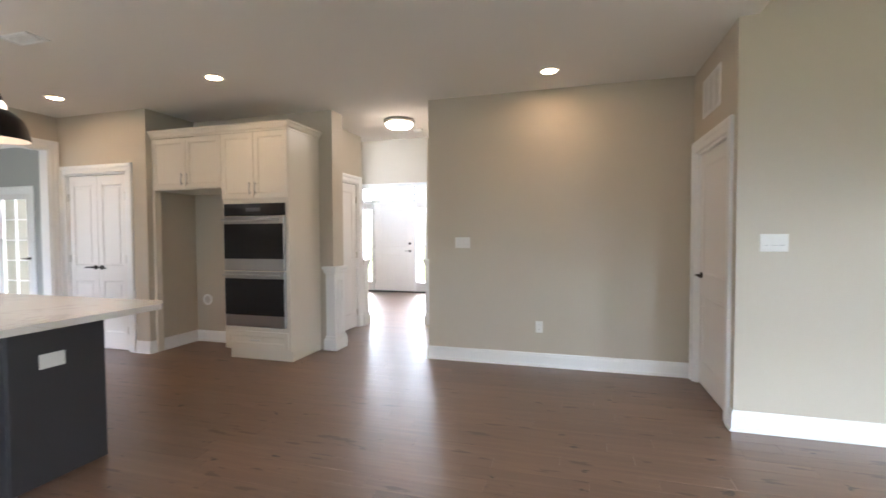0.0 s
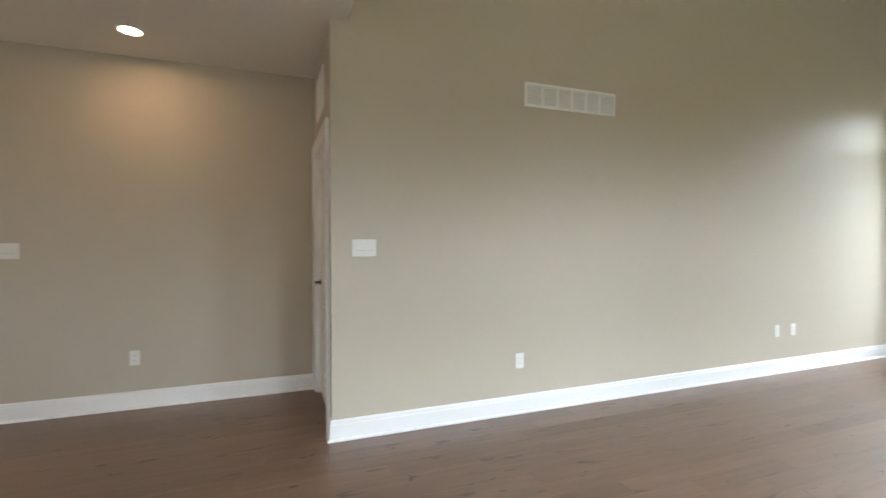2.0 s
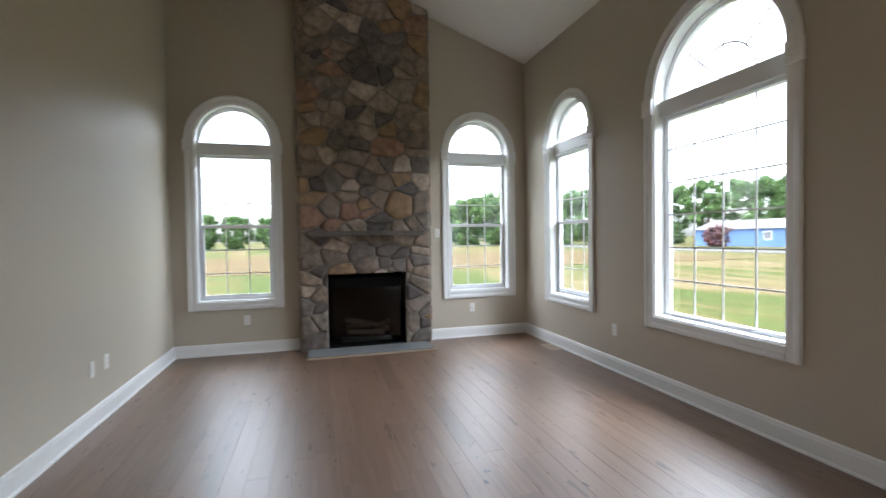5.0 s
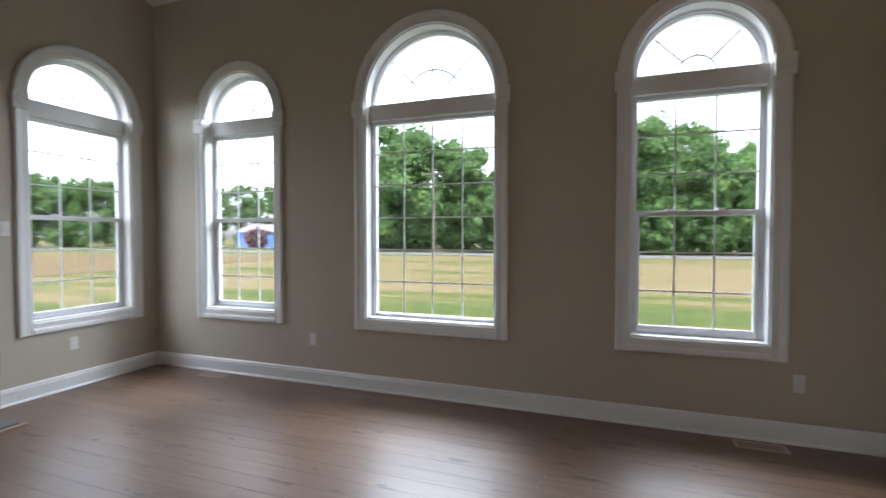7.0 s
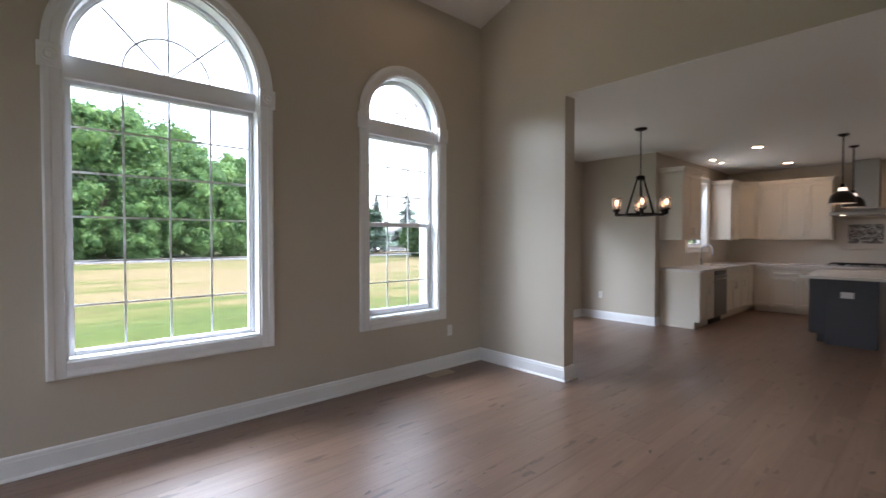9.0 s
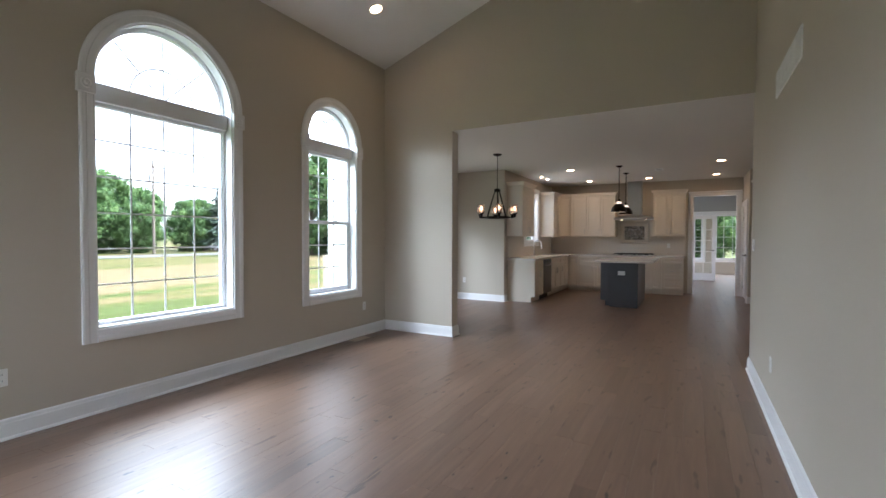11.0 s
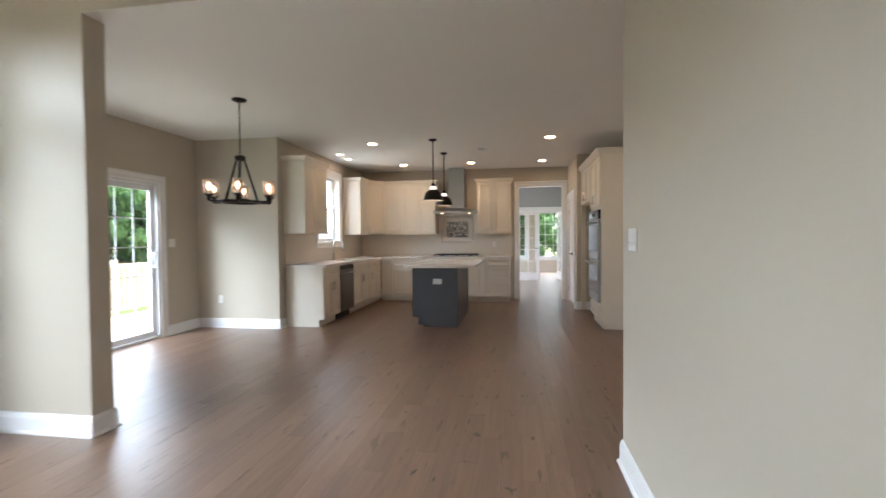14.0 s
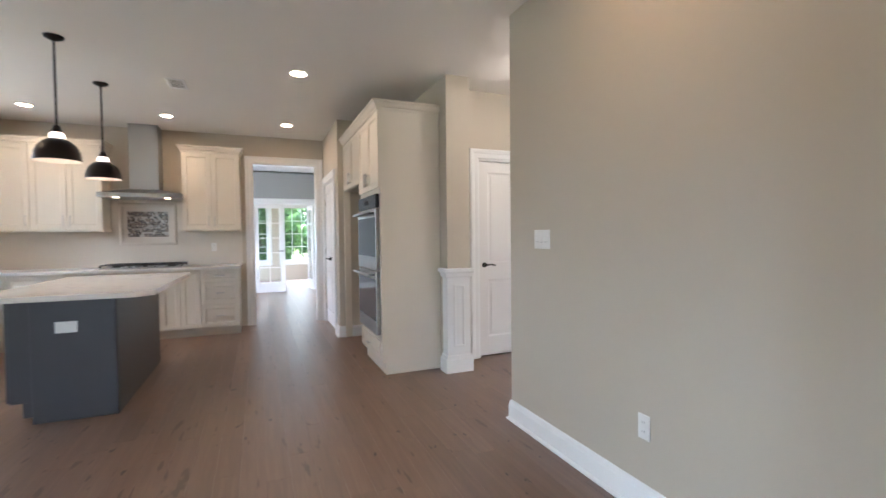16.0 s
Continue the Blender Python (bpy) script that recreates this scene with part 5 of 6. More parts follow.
wall_unit(pose(-2.70, -0.28, 0, 0, 0, 180), 0.80, [(0, 0.40, "rb"), (0.40, 0.80, "lb")], "cream painted wall cabinet beside the kitchen window")
wall_unit(pose(-5.10, -0.28, 0, 0, 0, 180), 0.468, [(0, 0.468, "lb")], "cream painted narrow wall cabinet near the corner", right=False)
wall_unit(pose(-5.85, 0.002, 0, 0, 0, 90), 0.40, [(0, 0.40, "rb")], "cream painted single-door wall cabinet", left=False, right=False)
wall_unit(pose(-5.85, 0.404, 0, 0, 0, 90), 0.716, [(0, 0.358, "rb"), (0.358, 0.716, "lb")], "cream painted double wall cabinet beside the hood", left=False)
wall_unit(pose(-5.85, 1.99, 0, 0, 0, 90), 0.70, [(0, 0.35, "rb"), (0.35, 0.70, "lb")], "cream painted double wall cabinet beside the doorway")
cc = thing("corner_wall_cabinet", pose(-5.57, -0.28, 0, 0, 0, 135), "cream painted diagonal corner wall cabinet", "cabinet", G2)
L = math.hypot(0.28, 0.28)
bm = bmesh.new()
inv = cc.matrix_world.inverted()
plan = [(-5.572, -0.28), (-5.85, -0.002), (-6.17, -0.002), (-6.17, -0.60), (-5.572, -0.60)]
lo = [bm.verts.new(inv @ Vector((x, y, U0))) for x, y in plan]
hi = [bm.verts.new(inv @ Vector((x, y, U1))) for x, y in plan]
for i in range(5):
    bm.faces.new((lo[i], lo[(i + 1) % 5], hi[(i + 1) % 5], hi[i]))
bm.faces.new(lo)
bm.faces.new(hi)
part("body", bm, CABW, cc)
front(cc, 0.012, L - 0.012, U0 + 0.003, U1 - 0.003, pull="lb")
part("crown", sweep(bmesh.new(), [(L, -0.02, U1), (0, -0.02, U1)], CROWN, (0, 0, 1)), CABW, cc)

# hood
hd = thing("range_hood", pose(-6.17, 1.56, 0), "stainless steel chimney range hood above the cooktop", "range hood")
part("chimney_cover", boxed(0, 0.27, -0.165, 0.165, 1.90, KC, bevel=0.003), STEEL, hd)
cb = bmesh.new()
bot = [(0, -0.455, 1.86), (0.49, -0.455, 1.86), (0.49, 0.455, 1.86), (0, 0.455, 1.86)]
topv = [(0, -0.18, 1.92), (0.29, -0.18, 1.92), (0.29, 0.18, 1.92), (0, 0.18, 1.92)]
va, vb = [cb.verts.new(p) for p in bot], [cb.verts.new(p) for p in topv]
for i in range(4):
    cb.faces.new((va[i], va[(i + 1) % 4], vb[(i + 1) % 4], vb[i]))
cb.faces.new(va)
cb.faces.new(vb)
part("canopy", cb, STEEL, hd)
part("canopy_rim", boxed(0, 0.495, -0.46, 0.46, 1.805, 1.86, bevel=0.004), STEEL, hd)
for y in (-0.28, 0.28):
    part("hood_lamp", rod(bmesh.new(), (0.42, y, 1.8045), (0.42, y, 1.80), 0.03, seg=16), HOODLENS, hd, "lit hood lamp")

ck = thing("cooktop", pose(-5.85, 1.56, 0.9145), "black gas cooktop with cast iron grates", "cooktop")
part("tray", boxed(-0.25, 0.25, -0.45, 0.45, 0, 0.012, bevel=0.004), STEEL, ck)
for y in (-0.3, 0.0, 0.3):
    g = bmesh.new()
    for x in (-0.22, -0.07, 0.07, 0.2):
        box(g, x - 0.007, x + 0.007, y - 0.14, y + 0.14, 0.035, 0.05)
    for q in (-0.14, -0.05, 0.05, 0.14):
        box(g, -0.22, 0.2, y + q - 0.006, y + q + 0.006, 0.03, 0.0495)
    for x in (-0.215, 0.195):
        for q in (-0.135, 0.135):
            box(g, x - 0.008, x + 0.008, y + q - 0.008, y + q + 0.008, 0.012, 0.035)
    part("grate", g, IRON, ck)
    for x in (-0.11, 0.10):
        part("burner", lathe(bmesh.new(), [(0, 0.012), (0.05, 0.012), (0.05, 0.02), (0.035, 0.022), (0.035, 0.03), (0, 0.031)], (x, y, 0), 16), IRON, ck)
for k in range(5):
    part("knob", lathe(bmesh.new(), [(0, 0.012), (0.018, 0.012), (0.016, 0.035), (0, 0.036)], (0.225, -0.16 + 0.08 * k, 0), 12), STEEL, ck)

# oven tower and cabinets over the refrigerator space
tw = thing("oven_tower", pose(-3.86, 3.95, 0), "tall cream oven cabinet with doors above and a drawer below", "cabinet")
W = 0.83
part("body", boxed(0, W, 0.0, 0.58, 0.11, U1, bevel=0.001), CABW, tw)
part("toe_kick", boxed(0.04, W - 0.002, 0.035, 0.58, 0.001, 0.109), CABW, tw)
front(tw, 0, W / 2, 1.725, U1 - 0.003, pull="rb")
front(tw, W / 2, W, 1.725, U1 - 0.003, pull="lb")
front(tw, 0.02, W - 0.02, 0.135, 0.315, "drawer_front", "h")
ov = thing("double_oven", pose(-3.445, 3.93, 0), "stainless steel double wall oven with black glass doors", "oven")
HW = 0.375
part("control_panel", boxed(-HW, HW, -0.016, 0.018, 1.545, 1.675, bevel=0.004), BLACKGLASS, ov, "black glass control panel")
part("display", boxed(-0.09, 0.09, -0.0175, -0.0162, 1.59, 1.63), SLOT, ov)
for z0, z1 in ((0.965, 1.535), (0.365, 0.955)):
    dr = part("oven_door", boxed(-HW, HW, -0.022, 0.018, z0, z1, bevel=0.005), STEEL, ov)
    part("oven_window", boxed(-HW + 0.004, HW - 0.004, -0.0245, -0.0225, z0 + 0.125, z1 - 0.075, bevel=0.0008), BLACKGLASS, dr, "black oven glass")
    h = rod(bmesh.new(), (-HW + 0.02, -0.075, z1 - 0.035), (HW - 0.02, -0.075, z1 - 0.035), 0.012, seg=10)
    for x in (-HW + 0.06, HW - 0.06):
        rod(h, (x, -0.022, z1 - 0.035), (x, -0.075, z1 - 0.035), 0.009, seg=8)
    part("bar_handle", h, STEEL, dr, "", True)
fr = thing("refrigerator_cabinet", pose(-4.818, 3.95, 0), "cream cabinet above the empty refrigerator space", "cabinet")
part("body", boxed(0.0, 0.956, 0.0, 0.58, 1.85, U1, bevel=0.001), CABW, fr)
front(fr, 0, 0.478, 1.855, U1 - 0.003, pull="rb")
front(fr, 0.478, 0.956, 1.855, U1 - 0.003, pull="lb")
part("side_panel", boxed(0.0, 0.03, -0.018, 0.06, 0.001, 1.849), CABW, fr)
part("crown", sweep(bmesh.new(), [(0.958 + W, 0.58, U1), (0.958 + W, -0.02, U1), (-0.03, -0.02, U1)], CROWN, (0, 0, 1)), CABW, fr)
vb_ = thing("water_box", pose(-4.65, 4.534, 0.53), "round white water supply box recessed in the alcove wall", "supply box")
rb = lathe(bmesh.new(), [(0.045, 0.0), (0.07, 0.0), (0.07, 0.012), (0.045, 0.012)], seg=24, close=True)
bmesh.ops.transform(rb, matrix=pose(0, 0, 0, 90, 0, 0), verts=rb.verts)
part("ring", rb, PLATE, vb_)
rd = rod(bmesh.new(), (0, 0.0, 0), (0, -0.003, 0), 0.046, seg=20)
part("cup", rd, NICKEL, vb_)

# island
il = thing("kitchen_island", pose(-2.94, 1.60, 0), "charcoal kitchen island with a white quartz top", "kitchen island")
part("body", boxed(-1.50, 0.0, -0.16, 0.345, 0.001, BT, bevel=0.002), ISL, il)
part("side_cabinet", boxed(-1.50, -0.15, -0.34, -0.16, 0.11, BT, bevel=0.002), ISL, il)
part("toe_board", boxed(-1.50, -0.16, -0.27, -0.16, 0.001, 0.109), ISL, il)
part("end_skin", boxed(0.0005, 0.012, -0.155, 0.34, 0.002, BT - 0.002, bevel=0.002), ISL, il)
for k in range(3):
    slab = panelled(0.44, 0.74, 0.02, [(0.055, 0.385, 0.055, 0.685)], 0.008, False)
    bmesh.ops.transform(slab, matrix=pose(-1.49 + 0.446 * k, -0.361, 0.12), verts=slab.verts)
    dq = part("cabinet_door", slab, ISL, il)
    bar_pull(dq, -1.49 + 0.446 * k + 0.40, 0.75, 0.13, True, -0.361)
cnr = 0.10
plan = [(-1.62, -0.42), (0.26 - cnr, -0.42), (0.26, -0.42 + cnr), (0.26, 0.62 - cnr), (0.26 - cnr, 0.62), (-1.62, 0.62)]
bm = bmesh.new()
lo = [bm.verts.new((x, y, BT + 0.001)) for x, y in plan]
hi = [bm.verts.new((x, y, 0.914)) for x, y in plan]
for i in range(6):
    bm.faces.new((lo[i], lo[(i + 1) % 6], hi[(i + 1) % 6], hi[i]))
bm.faces.new(lo)
bm.faces.new(hi)
bmesh.ops.bevel(bm, geom=list(bm.edges), offset=0.004, segments=2, profile=0.6, affect="EDGES")
part("worktop", bm, QUARTZ, il, "white quartz worktop with clipped corners")

# ---- lamps and fittings ----


def can_light(x, y, z, tilt=0.0, group="recessed ceiling lights", r=0.062):
    c = thing("recessed_light", pose(x, y, z, tilt, 0, 0), "lit recessed ceiling light with a white trim ring", "ceiling light", group)
    part("trim_ring", lathe(bmesh.new(), [(r, -0.001), (0.088, -0.001), (0.088, -0.006), (0.08, -0.009), (r, -0.004)], seg=28, close=True), TRIM, c, "", True)
    part("lens", lathe(bmesh.new(), [(0.0, -0.0035), (r, -0.0035), (r, -0.0015), (0.0, -0.0015)], seg=24), CANLENS, c, "glowing lens")


for x, y in ((-3.28, 0.58), (-4.0, -0.25), (-4.47, -0.25), (-5.34, 0.57), (-5.34, 1.92), (-3.32, 3.28), (-5.34, 3.29), (-0.41, 4.01)):
    can_light(x, y, KC, r=0.036 if y < 0 else 0.062)
can_light(2.05, -0.44, slope(-0.44) - 0.001, math.degrees(math.atan(0.355)))


def pendant(x, y):
    p = thing("pendant_light", pose(x, y, KC), "dark bronze dome pendant light, lit, over the island", "pendant light", "island pendants")
    part("canopy", lathe(bmesh.new(), [(0.0, 0.0), (0.062, 0.0), (0.06, -0.012), (0.03, -0.028), (0.012, -0.034), (0.0, -0.034)], seg=24), BRONZE, p, "", True)
    part("rod", rod(bmesh.new(), (0, 0, -0.034), (0, 0, -0.66), 0.0075, seg=10), BRONZE, p, "", True)
    part("socket_cup", lathe(bmesh.new(), [(0.0, -0.64), (0.02, -0.65), (0.034, -0.69), (0.036, -0.705), (0.0, -0.705)], seg=20), BRONZE, p, "", True)
    part("glass_collar", lathe(bmesh.new(), [(0.036, -0.70), (0.046, -0.715), (0.05, -0.745), (0.044, -0.745), (0.034, -0.705)], seg=24, close=True), BULB_SOFT, p, "glowing frosted collar", True)
    dome = [(0.05, -0.745), (0.085, -0.765), (0.118, -0.80), (0.138, -0.85), (0.145, -0.905)]
    part("shade", lathe(bmesh.new(), dome + [(0.1445, -0.908)], seg=36), BRONZE, p, "dark bronze dome shade", True)
    part("shade_lining", lathe(bmesh.new(), [(r - 0.004, z - 0.003) for r, z in dome], seg=36), PLATE, p, "white enamel lining", True)
    part("bulb", lathe(bmesh.new(), [(0.0, -0.77), (0.016, -0.78), (0.03, -0.82), (0.03, -0.84), (0.018, -0.86), (0.0, -0.865)], seg=16), BULB, p, "lit bulb", True)


BULB_SOFT = mat("glowing_collar", (1.0, 0.8, 0.62), 0.5, vary=0.0, emit=0.9)
pendant(-3.155, 1.56)
pendant(-4.24, 1.555)

cl = thing("chandelier", pose(-0.87, -0.09, KC), "dark bronze ring chandelier with six lit glass shades", "chandelier")
part("canopy", lathe(bmesh.new(), [(0.0, 0.0), (0.075, 0.0), (0.072, -0.015), (0.035, -0.03), (0.0, -0.034)], seg=24), BRONZE, cl, "", True)
for k in range(10):
    z = -0.035 - k * 0.055
    ln = bmesh.new()
    rod(ln, (0, 0, z), (0, 0, z - 0.053), 0.007, 0.006, seg=8)
    part("chain_rod", ln, BRONZE, cl, "", True)
part("hub", lathe(bmesh.new(), [(0.0, -0.585), (0.03, -0.585), (0.055, -0.60), (0.055, -0.63), (0.03, -0.645), (0.0, -0.65)], seg=24), BRONZE, cl, "", True)
part("ring", lathe(bmesh.new(), [(0.165, -1.06), (0.20, -1.06), (0.20, -1.09), (0.165, -1.09)], seg=48, close=True), BRONZE, cl, "flat bronze ring")
for k in range(3):
    a = radians(147.8 + 120 * k)
    ab = bmesh.new()
    for s in (-1, 1):
        o = a + s * 0.06
        rod(ab, (0.045 * math.cos(o), 0.045 * math.sin(o), -0.63), (0.185 * math.cos(o), 0.185 * math.sin(o), -1.062), 0.0085, seg=8)
    part("arm", ab, BRONZE, cl, "", True)
for k in range(6):
    a = radians(147.8 + 60 * k)
    c, s = math.cos(a), math.sin(a)
    ctr = (0.322 * c, 0.322 * s, 0)
    br = rod(bmesh.new(), (0.19 * c, 0.19 * s, -1.076), (0.322 * c, 0.322 * s, -1.076), 0.01, seg=8)
    lathe(br, [(0.0, -1.075), (0.02, -1.075), (0.022, -1.03), (0.045, -1.022), (0.045, -1.012), (0.0, -1.012)], ctr, 20)
    cup = part("lamp_cup", br, BRONZE, cl, "", True)
    part("glass_shade", lathe(bmesh.new(), [(0.052, -1.012), (0.056, -0.97), (0.058, -0.87), (0.06, -0.868), (0.06, -0.872)], ctr, 24), SHADEGLASS, cup, "clear seeded glass shade", True)
    part("candle", lathe(bmesh.new(), [(0.0, -0.97), (0.011, -0.97), (0.011, -1.012), (0.0, -1.012)], ctr, 12), PLATE, cup)
    part("bulb", lathe(bmesh.new(), [(0.0, -0.968), (0.012, -0.962), (0.021, -0.94), (0.018, -0.915), (0.006, -0.895), (0.0, -0.892)], ctr, 14), BULB, cup, "lit bulb", True)

fl = thing("flush_light", pose(-2.30, 5.21, KC), "lit flush-mounted hall ceiling light with a nickel band", "ceiling light")
part("band", lathe(bmesh.new(), [(0.0, 0.0), (0.19, 0.0), (0.195, -0.03), (0.17, -0.045), (0.0, -0.045)], seg=36), NICKEL, fl, "", True)
part("bowl", lathe(bmesh.new(), [(0.17, -0.046), (0.165, -0.07), (0.13, -0.095), (0.07, -0.108), (0.0, -0.112)], seg=36), FLUSHGLOW, fl, "glowing frosted bowl", True)
sm = thing("smoke_detector", pose(-2.24, 5.75, KC), "white smoke detector on the hall ceiling", "smoke detector")
part("body", lathe(bmesh.new(), [(0.0, 0.0), (0.065, 0.0), (0.065, -0.02), (0.05, -0.035), (0.0, -0.037)], seg=24), PLATE, sm, "", True)


def grille(name, m, w, h, bays, label, slats):
    """Return-air grille; local x across, z up, front at y = 0 towards -y."""
    g = thing(name, m, label, "vent")
    part("frame", sweep(bmesh.new(), [(-w / 2, 0, -h / 2), (-w / 2, 0, h / 2), (w / 2, 0, h / 2), (w / 2, 0, -h / 2)], [(0, 0), (0, 0.006), (-0.006, 0.01), (-0.022, 0.01), (-0.026, 0.0)], (0, -1, 0), closed=True), TRIM, g)
    part("backing", boxed(-w / 2 + 0.02, w / 2 - 0.02, -0.0015, -0.0005, -h / 2 + 0.02, h / 2 - 0.02), VENTBACK, g)
    bw = (w - 0.05) / bays
    for k in range(1, bays):
        x = -w / 2 + 0.025 + bw * k
        part("divider", boxed(x - 0.012, x + 0.012, -0.0095, -0.002, -h / 2 + 0.024, h / 2 - 0.024), TRIM, g)
    for k in range(slats):
        z = -h / 2 + 0.026 + (h - 0.052) * (k + 0.5) / slats
        s = bmesh.new()
        box(s, -w / 2 + 0.025, w / 2 - 0.025, -0.008, -0.003, z - 0.0035, z + 0.0035)
        bmesh.ops.rotate(s, verts=s.verts, cent=(0, -0.0055, z), matrix=Matrix.Rotation(radians(25), 3, "X"))
        part("slat", s, TRIM, g)
    return g


VENTBACK = mat("vent_shadow", (0.42, 0.42, 0.39), 0.7)
grille("return_air_grille", pose(2.73, 3.3595, 2.44), 0.86, 0.185, 6, "white return-air grille high on the wall", 12)
grille("return_air_grille", pose(0.8495, 3.97, 2.45, 0, 0, -90), 0.48, 0.31, 3, "white return-air grille above the door", 16)
cv = grille("ceiling_vent", pose(-4.0, 2.22, KC - 0.0005, 90, 0, 0), 0.30, 0.16, 1, "white ceiling vent in the kitchen", 8)


def register(x, y, turn):
    r = thing("floor_register", pose(x, y, 0.0005, 0, 0, turn), "tan metal floor register by the wall", "floor vent", "floor registers")
    part("rim", sweep(bmesh.new(), [(-0.15, -0.06, 0), (0.15, -0.06, 0), (0.15, 0.06, 0), (-0.15, 0.06, 0)], [(0, 0), (0, 0.004), (0.014, 0.006), (0.016, 0.0)], (0, 0, 1), closed=True), REG, r)
    part("well", boxed(-0.137, 0.137, -0.047, 0.047, 0.0, 0.001), SLOT, r)
    for k in range(14):
        x0 = -0.13 + k * 0.02
        part("louver", boxed(x0 - 0.005, x0 + 0.005, -0.045, 0.045, 0.0015, 0.005), REG, r)


REG = mat("brown_register", (0.52, 0.42, 0.32), 0.45, 0.1, vary=0.1)
register(6.25, -0.985, 0)
register(1.69, -0.985, 0)


def outlet(m, label="white duplex outlet on the wall"):
    o = thing("wall_outlet", m, label, "outlet", "wall outlets")
    part("plate", boxed(-0.035, 0.035, -0.006, 0, -0.058, 0.058, bevel=0.003), PLATE, o)
    for z in (-0.02, 0.02):
        f = part("socket", boxed(-0.017, 0.017, -0.0075, -0.006, z - 0.014, z + 0.014, bevel=0.001), PLATE, o)
        for x in (-0.006, 0.006):
            part("slot", boxed(x - 0.001, x + 0.001, -0.0079, -0.0074, z - 0.003, z + 0.006), SLOT, f)


def switch(m, gangs, label, rocker=True):
    s = thing("light_switch", m, label, "switch", "light switches")
    w = 0.035 + 0.023 * (gangs - 1)
    part("plate", boxed(-w, w, -0.006, 0, -0.058, 0.058, bevel=0.003), PLATE, s)
    for k in range(gangs):
        x = (k - (gangs - 1) / 2) * 0.046
        fr_ = part("rocker", boxed(x - 0.0155, x + 0.0155, -0.0095, -0.006, -0.033, 0.033, bevel=0.002), PLATE, s)
        part("split_line", boxed(x - 0.013, x + 0.013, -0.0099, -0.0093, -0.017, -0.015), SLOT, fr_)


N_, S_, E_, W_ = 0, 180, -90, 90
outlet(pose(2.26, 3.3598, 0.40, 0, 0, N_))
outlet(pose(5.18, 3.3598, 0.42, 0, 0, N_))
outlet(pose(5.42, 3.3598, 0.42, 0, 0, N_), "white cable outlet on the wall")
outlet(pose(-0.53, 4.5198, 0.40, 0, 0, N_))
outlet(pose(5.18, -1.1048, 0.41, 0, 0, S_))
outlet(pose(1.45, -1.1048, 0.40, 0, 0, S_))
outlet(pose(7.1498, 2.57, 0.40, 0, 0, E_))
outlet(pose(7.1498, -0.29, 0.40, 0, 0, E_))
outlet(pose(-2.5568, -1.54, 0.42, 0, 0, W_))
outlet(pose(-6.1708, 2.33, 1.16, 0, 0, W_), "white outlet on the tiled backsplash")
io = thing("wall_outlet", pose(-2.9275, 1.65, 0.665, 0, 0, 90), "white level outlet on the island's end", "outlet", "wall outlets")
part("plate", boxed(-0.065, 0.065, -0.006, 0, -0.04, 0.04, bevel=0.003), PLATE, io)
for x in (-0.02, 0.02):
    part("socket", boxed(x - 0.014, x + 0.014, -0.0075, -0.006, -0.017, 0.017, bevel=0.001), PLATE, io)
switch(pose(1.068, 3.3598, 1.272, 0, 0, N_), 3, "white three-gang rocker switch near the corner")
switch(pose(-1.32, 4.5198, 1.25, 0, 0, N_), 3, "white three-gang rocker switch in the hall")
switch(pose(7.1498, 0.19, 1.42, 0, 0, E_), 1, "white single rocker switch by the chimney")
switch(pose(-2.04, -1.8998, 1.26, 0, 0, S_), 2, "white double rocker switch by the sliding door")

# ---- outdoors ----
GZ = -0.45
gb = bmesh.new()
GN = 60
grid = [[gb.verts.new((-900 + 1800 * i / GN, -900 + 1800 * j / GN, GZ)) for i in range(GN + 1)] for j in range(GN + 1)]
for j in range(GN):
    for i in range(GN):
        gb.faces.new((grid[j][i], grid[j][i + 1], grid[j + 1][i + 1], grid[j + 1][i]))
struct("ground", gb, LAWN, "patchy lawn of green and dry yellow grass", "ground")
struct("road", boxed(-400, 400, -45.5, -40, GZ - 0.05, GZ + 0.03), ASPHALT, "grey asphalt country road beyond the lawn", "road")
struct("dirt_track", boxed(27, 54, -30, 300, GZ - 0.05, GZ + 0.02), mat("dry_earth", (0.085, 0.064, 0.032), 0.95, vary=0.15, spec=0.06), "pale bare earth strip across the field", "ground")
rt = random.Random(11)


def leaf_bm(blobs, per, size, droop=0.0, rnd=None):
    """Small bent leaves, thrown over the blobs (x, y, z, radius)."""
    verts, faces = [], []
    for bx, by, bz, br in blobs:
        for _ in range(int(per * br * br)):
            v = Vector((rnd.gauss(0, 1), rnd.gauss(0, 1), rnd.gauss(0, 1) + 0.25)).normalized()
            p = Vector((bx, by, bz)) + v * br * rnd.uniform(0.55, 1.25)
            n = (v + Vector((rnd.uniform(-0.7, 0.7), rnd.uniform(-0.7, 0.7), rnd.uniform(-0.5, 0.9)))).normalized()
            a = n.orthogonal().normalized()
            a = (Matrix.Rotation(rnd.uniform(0, 6.3), 3, n) @ a)
            b = n.cross(a)
            s = size * rnd.uniform(0.6, 1.4)
            k = len(verts)
            verts += [p - a * s, p + b * s * 0.45 - n * s * 0.1, p + a * s - Vector((0, 0, droop * s)), p - b * s * 0.45 - n * s * 0.1]
            faces += [(k, k + 1, k + 2), (k, k + 2, k + 3)]
    me = bpy.data.meshes.new("crown")
    me.from_pydata(verts, [], faces)
    return me


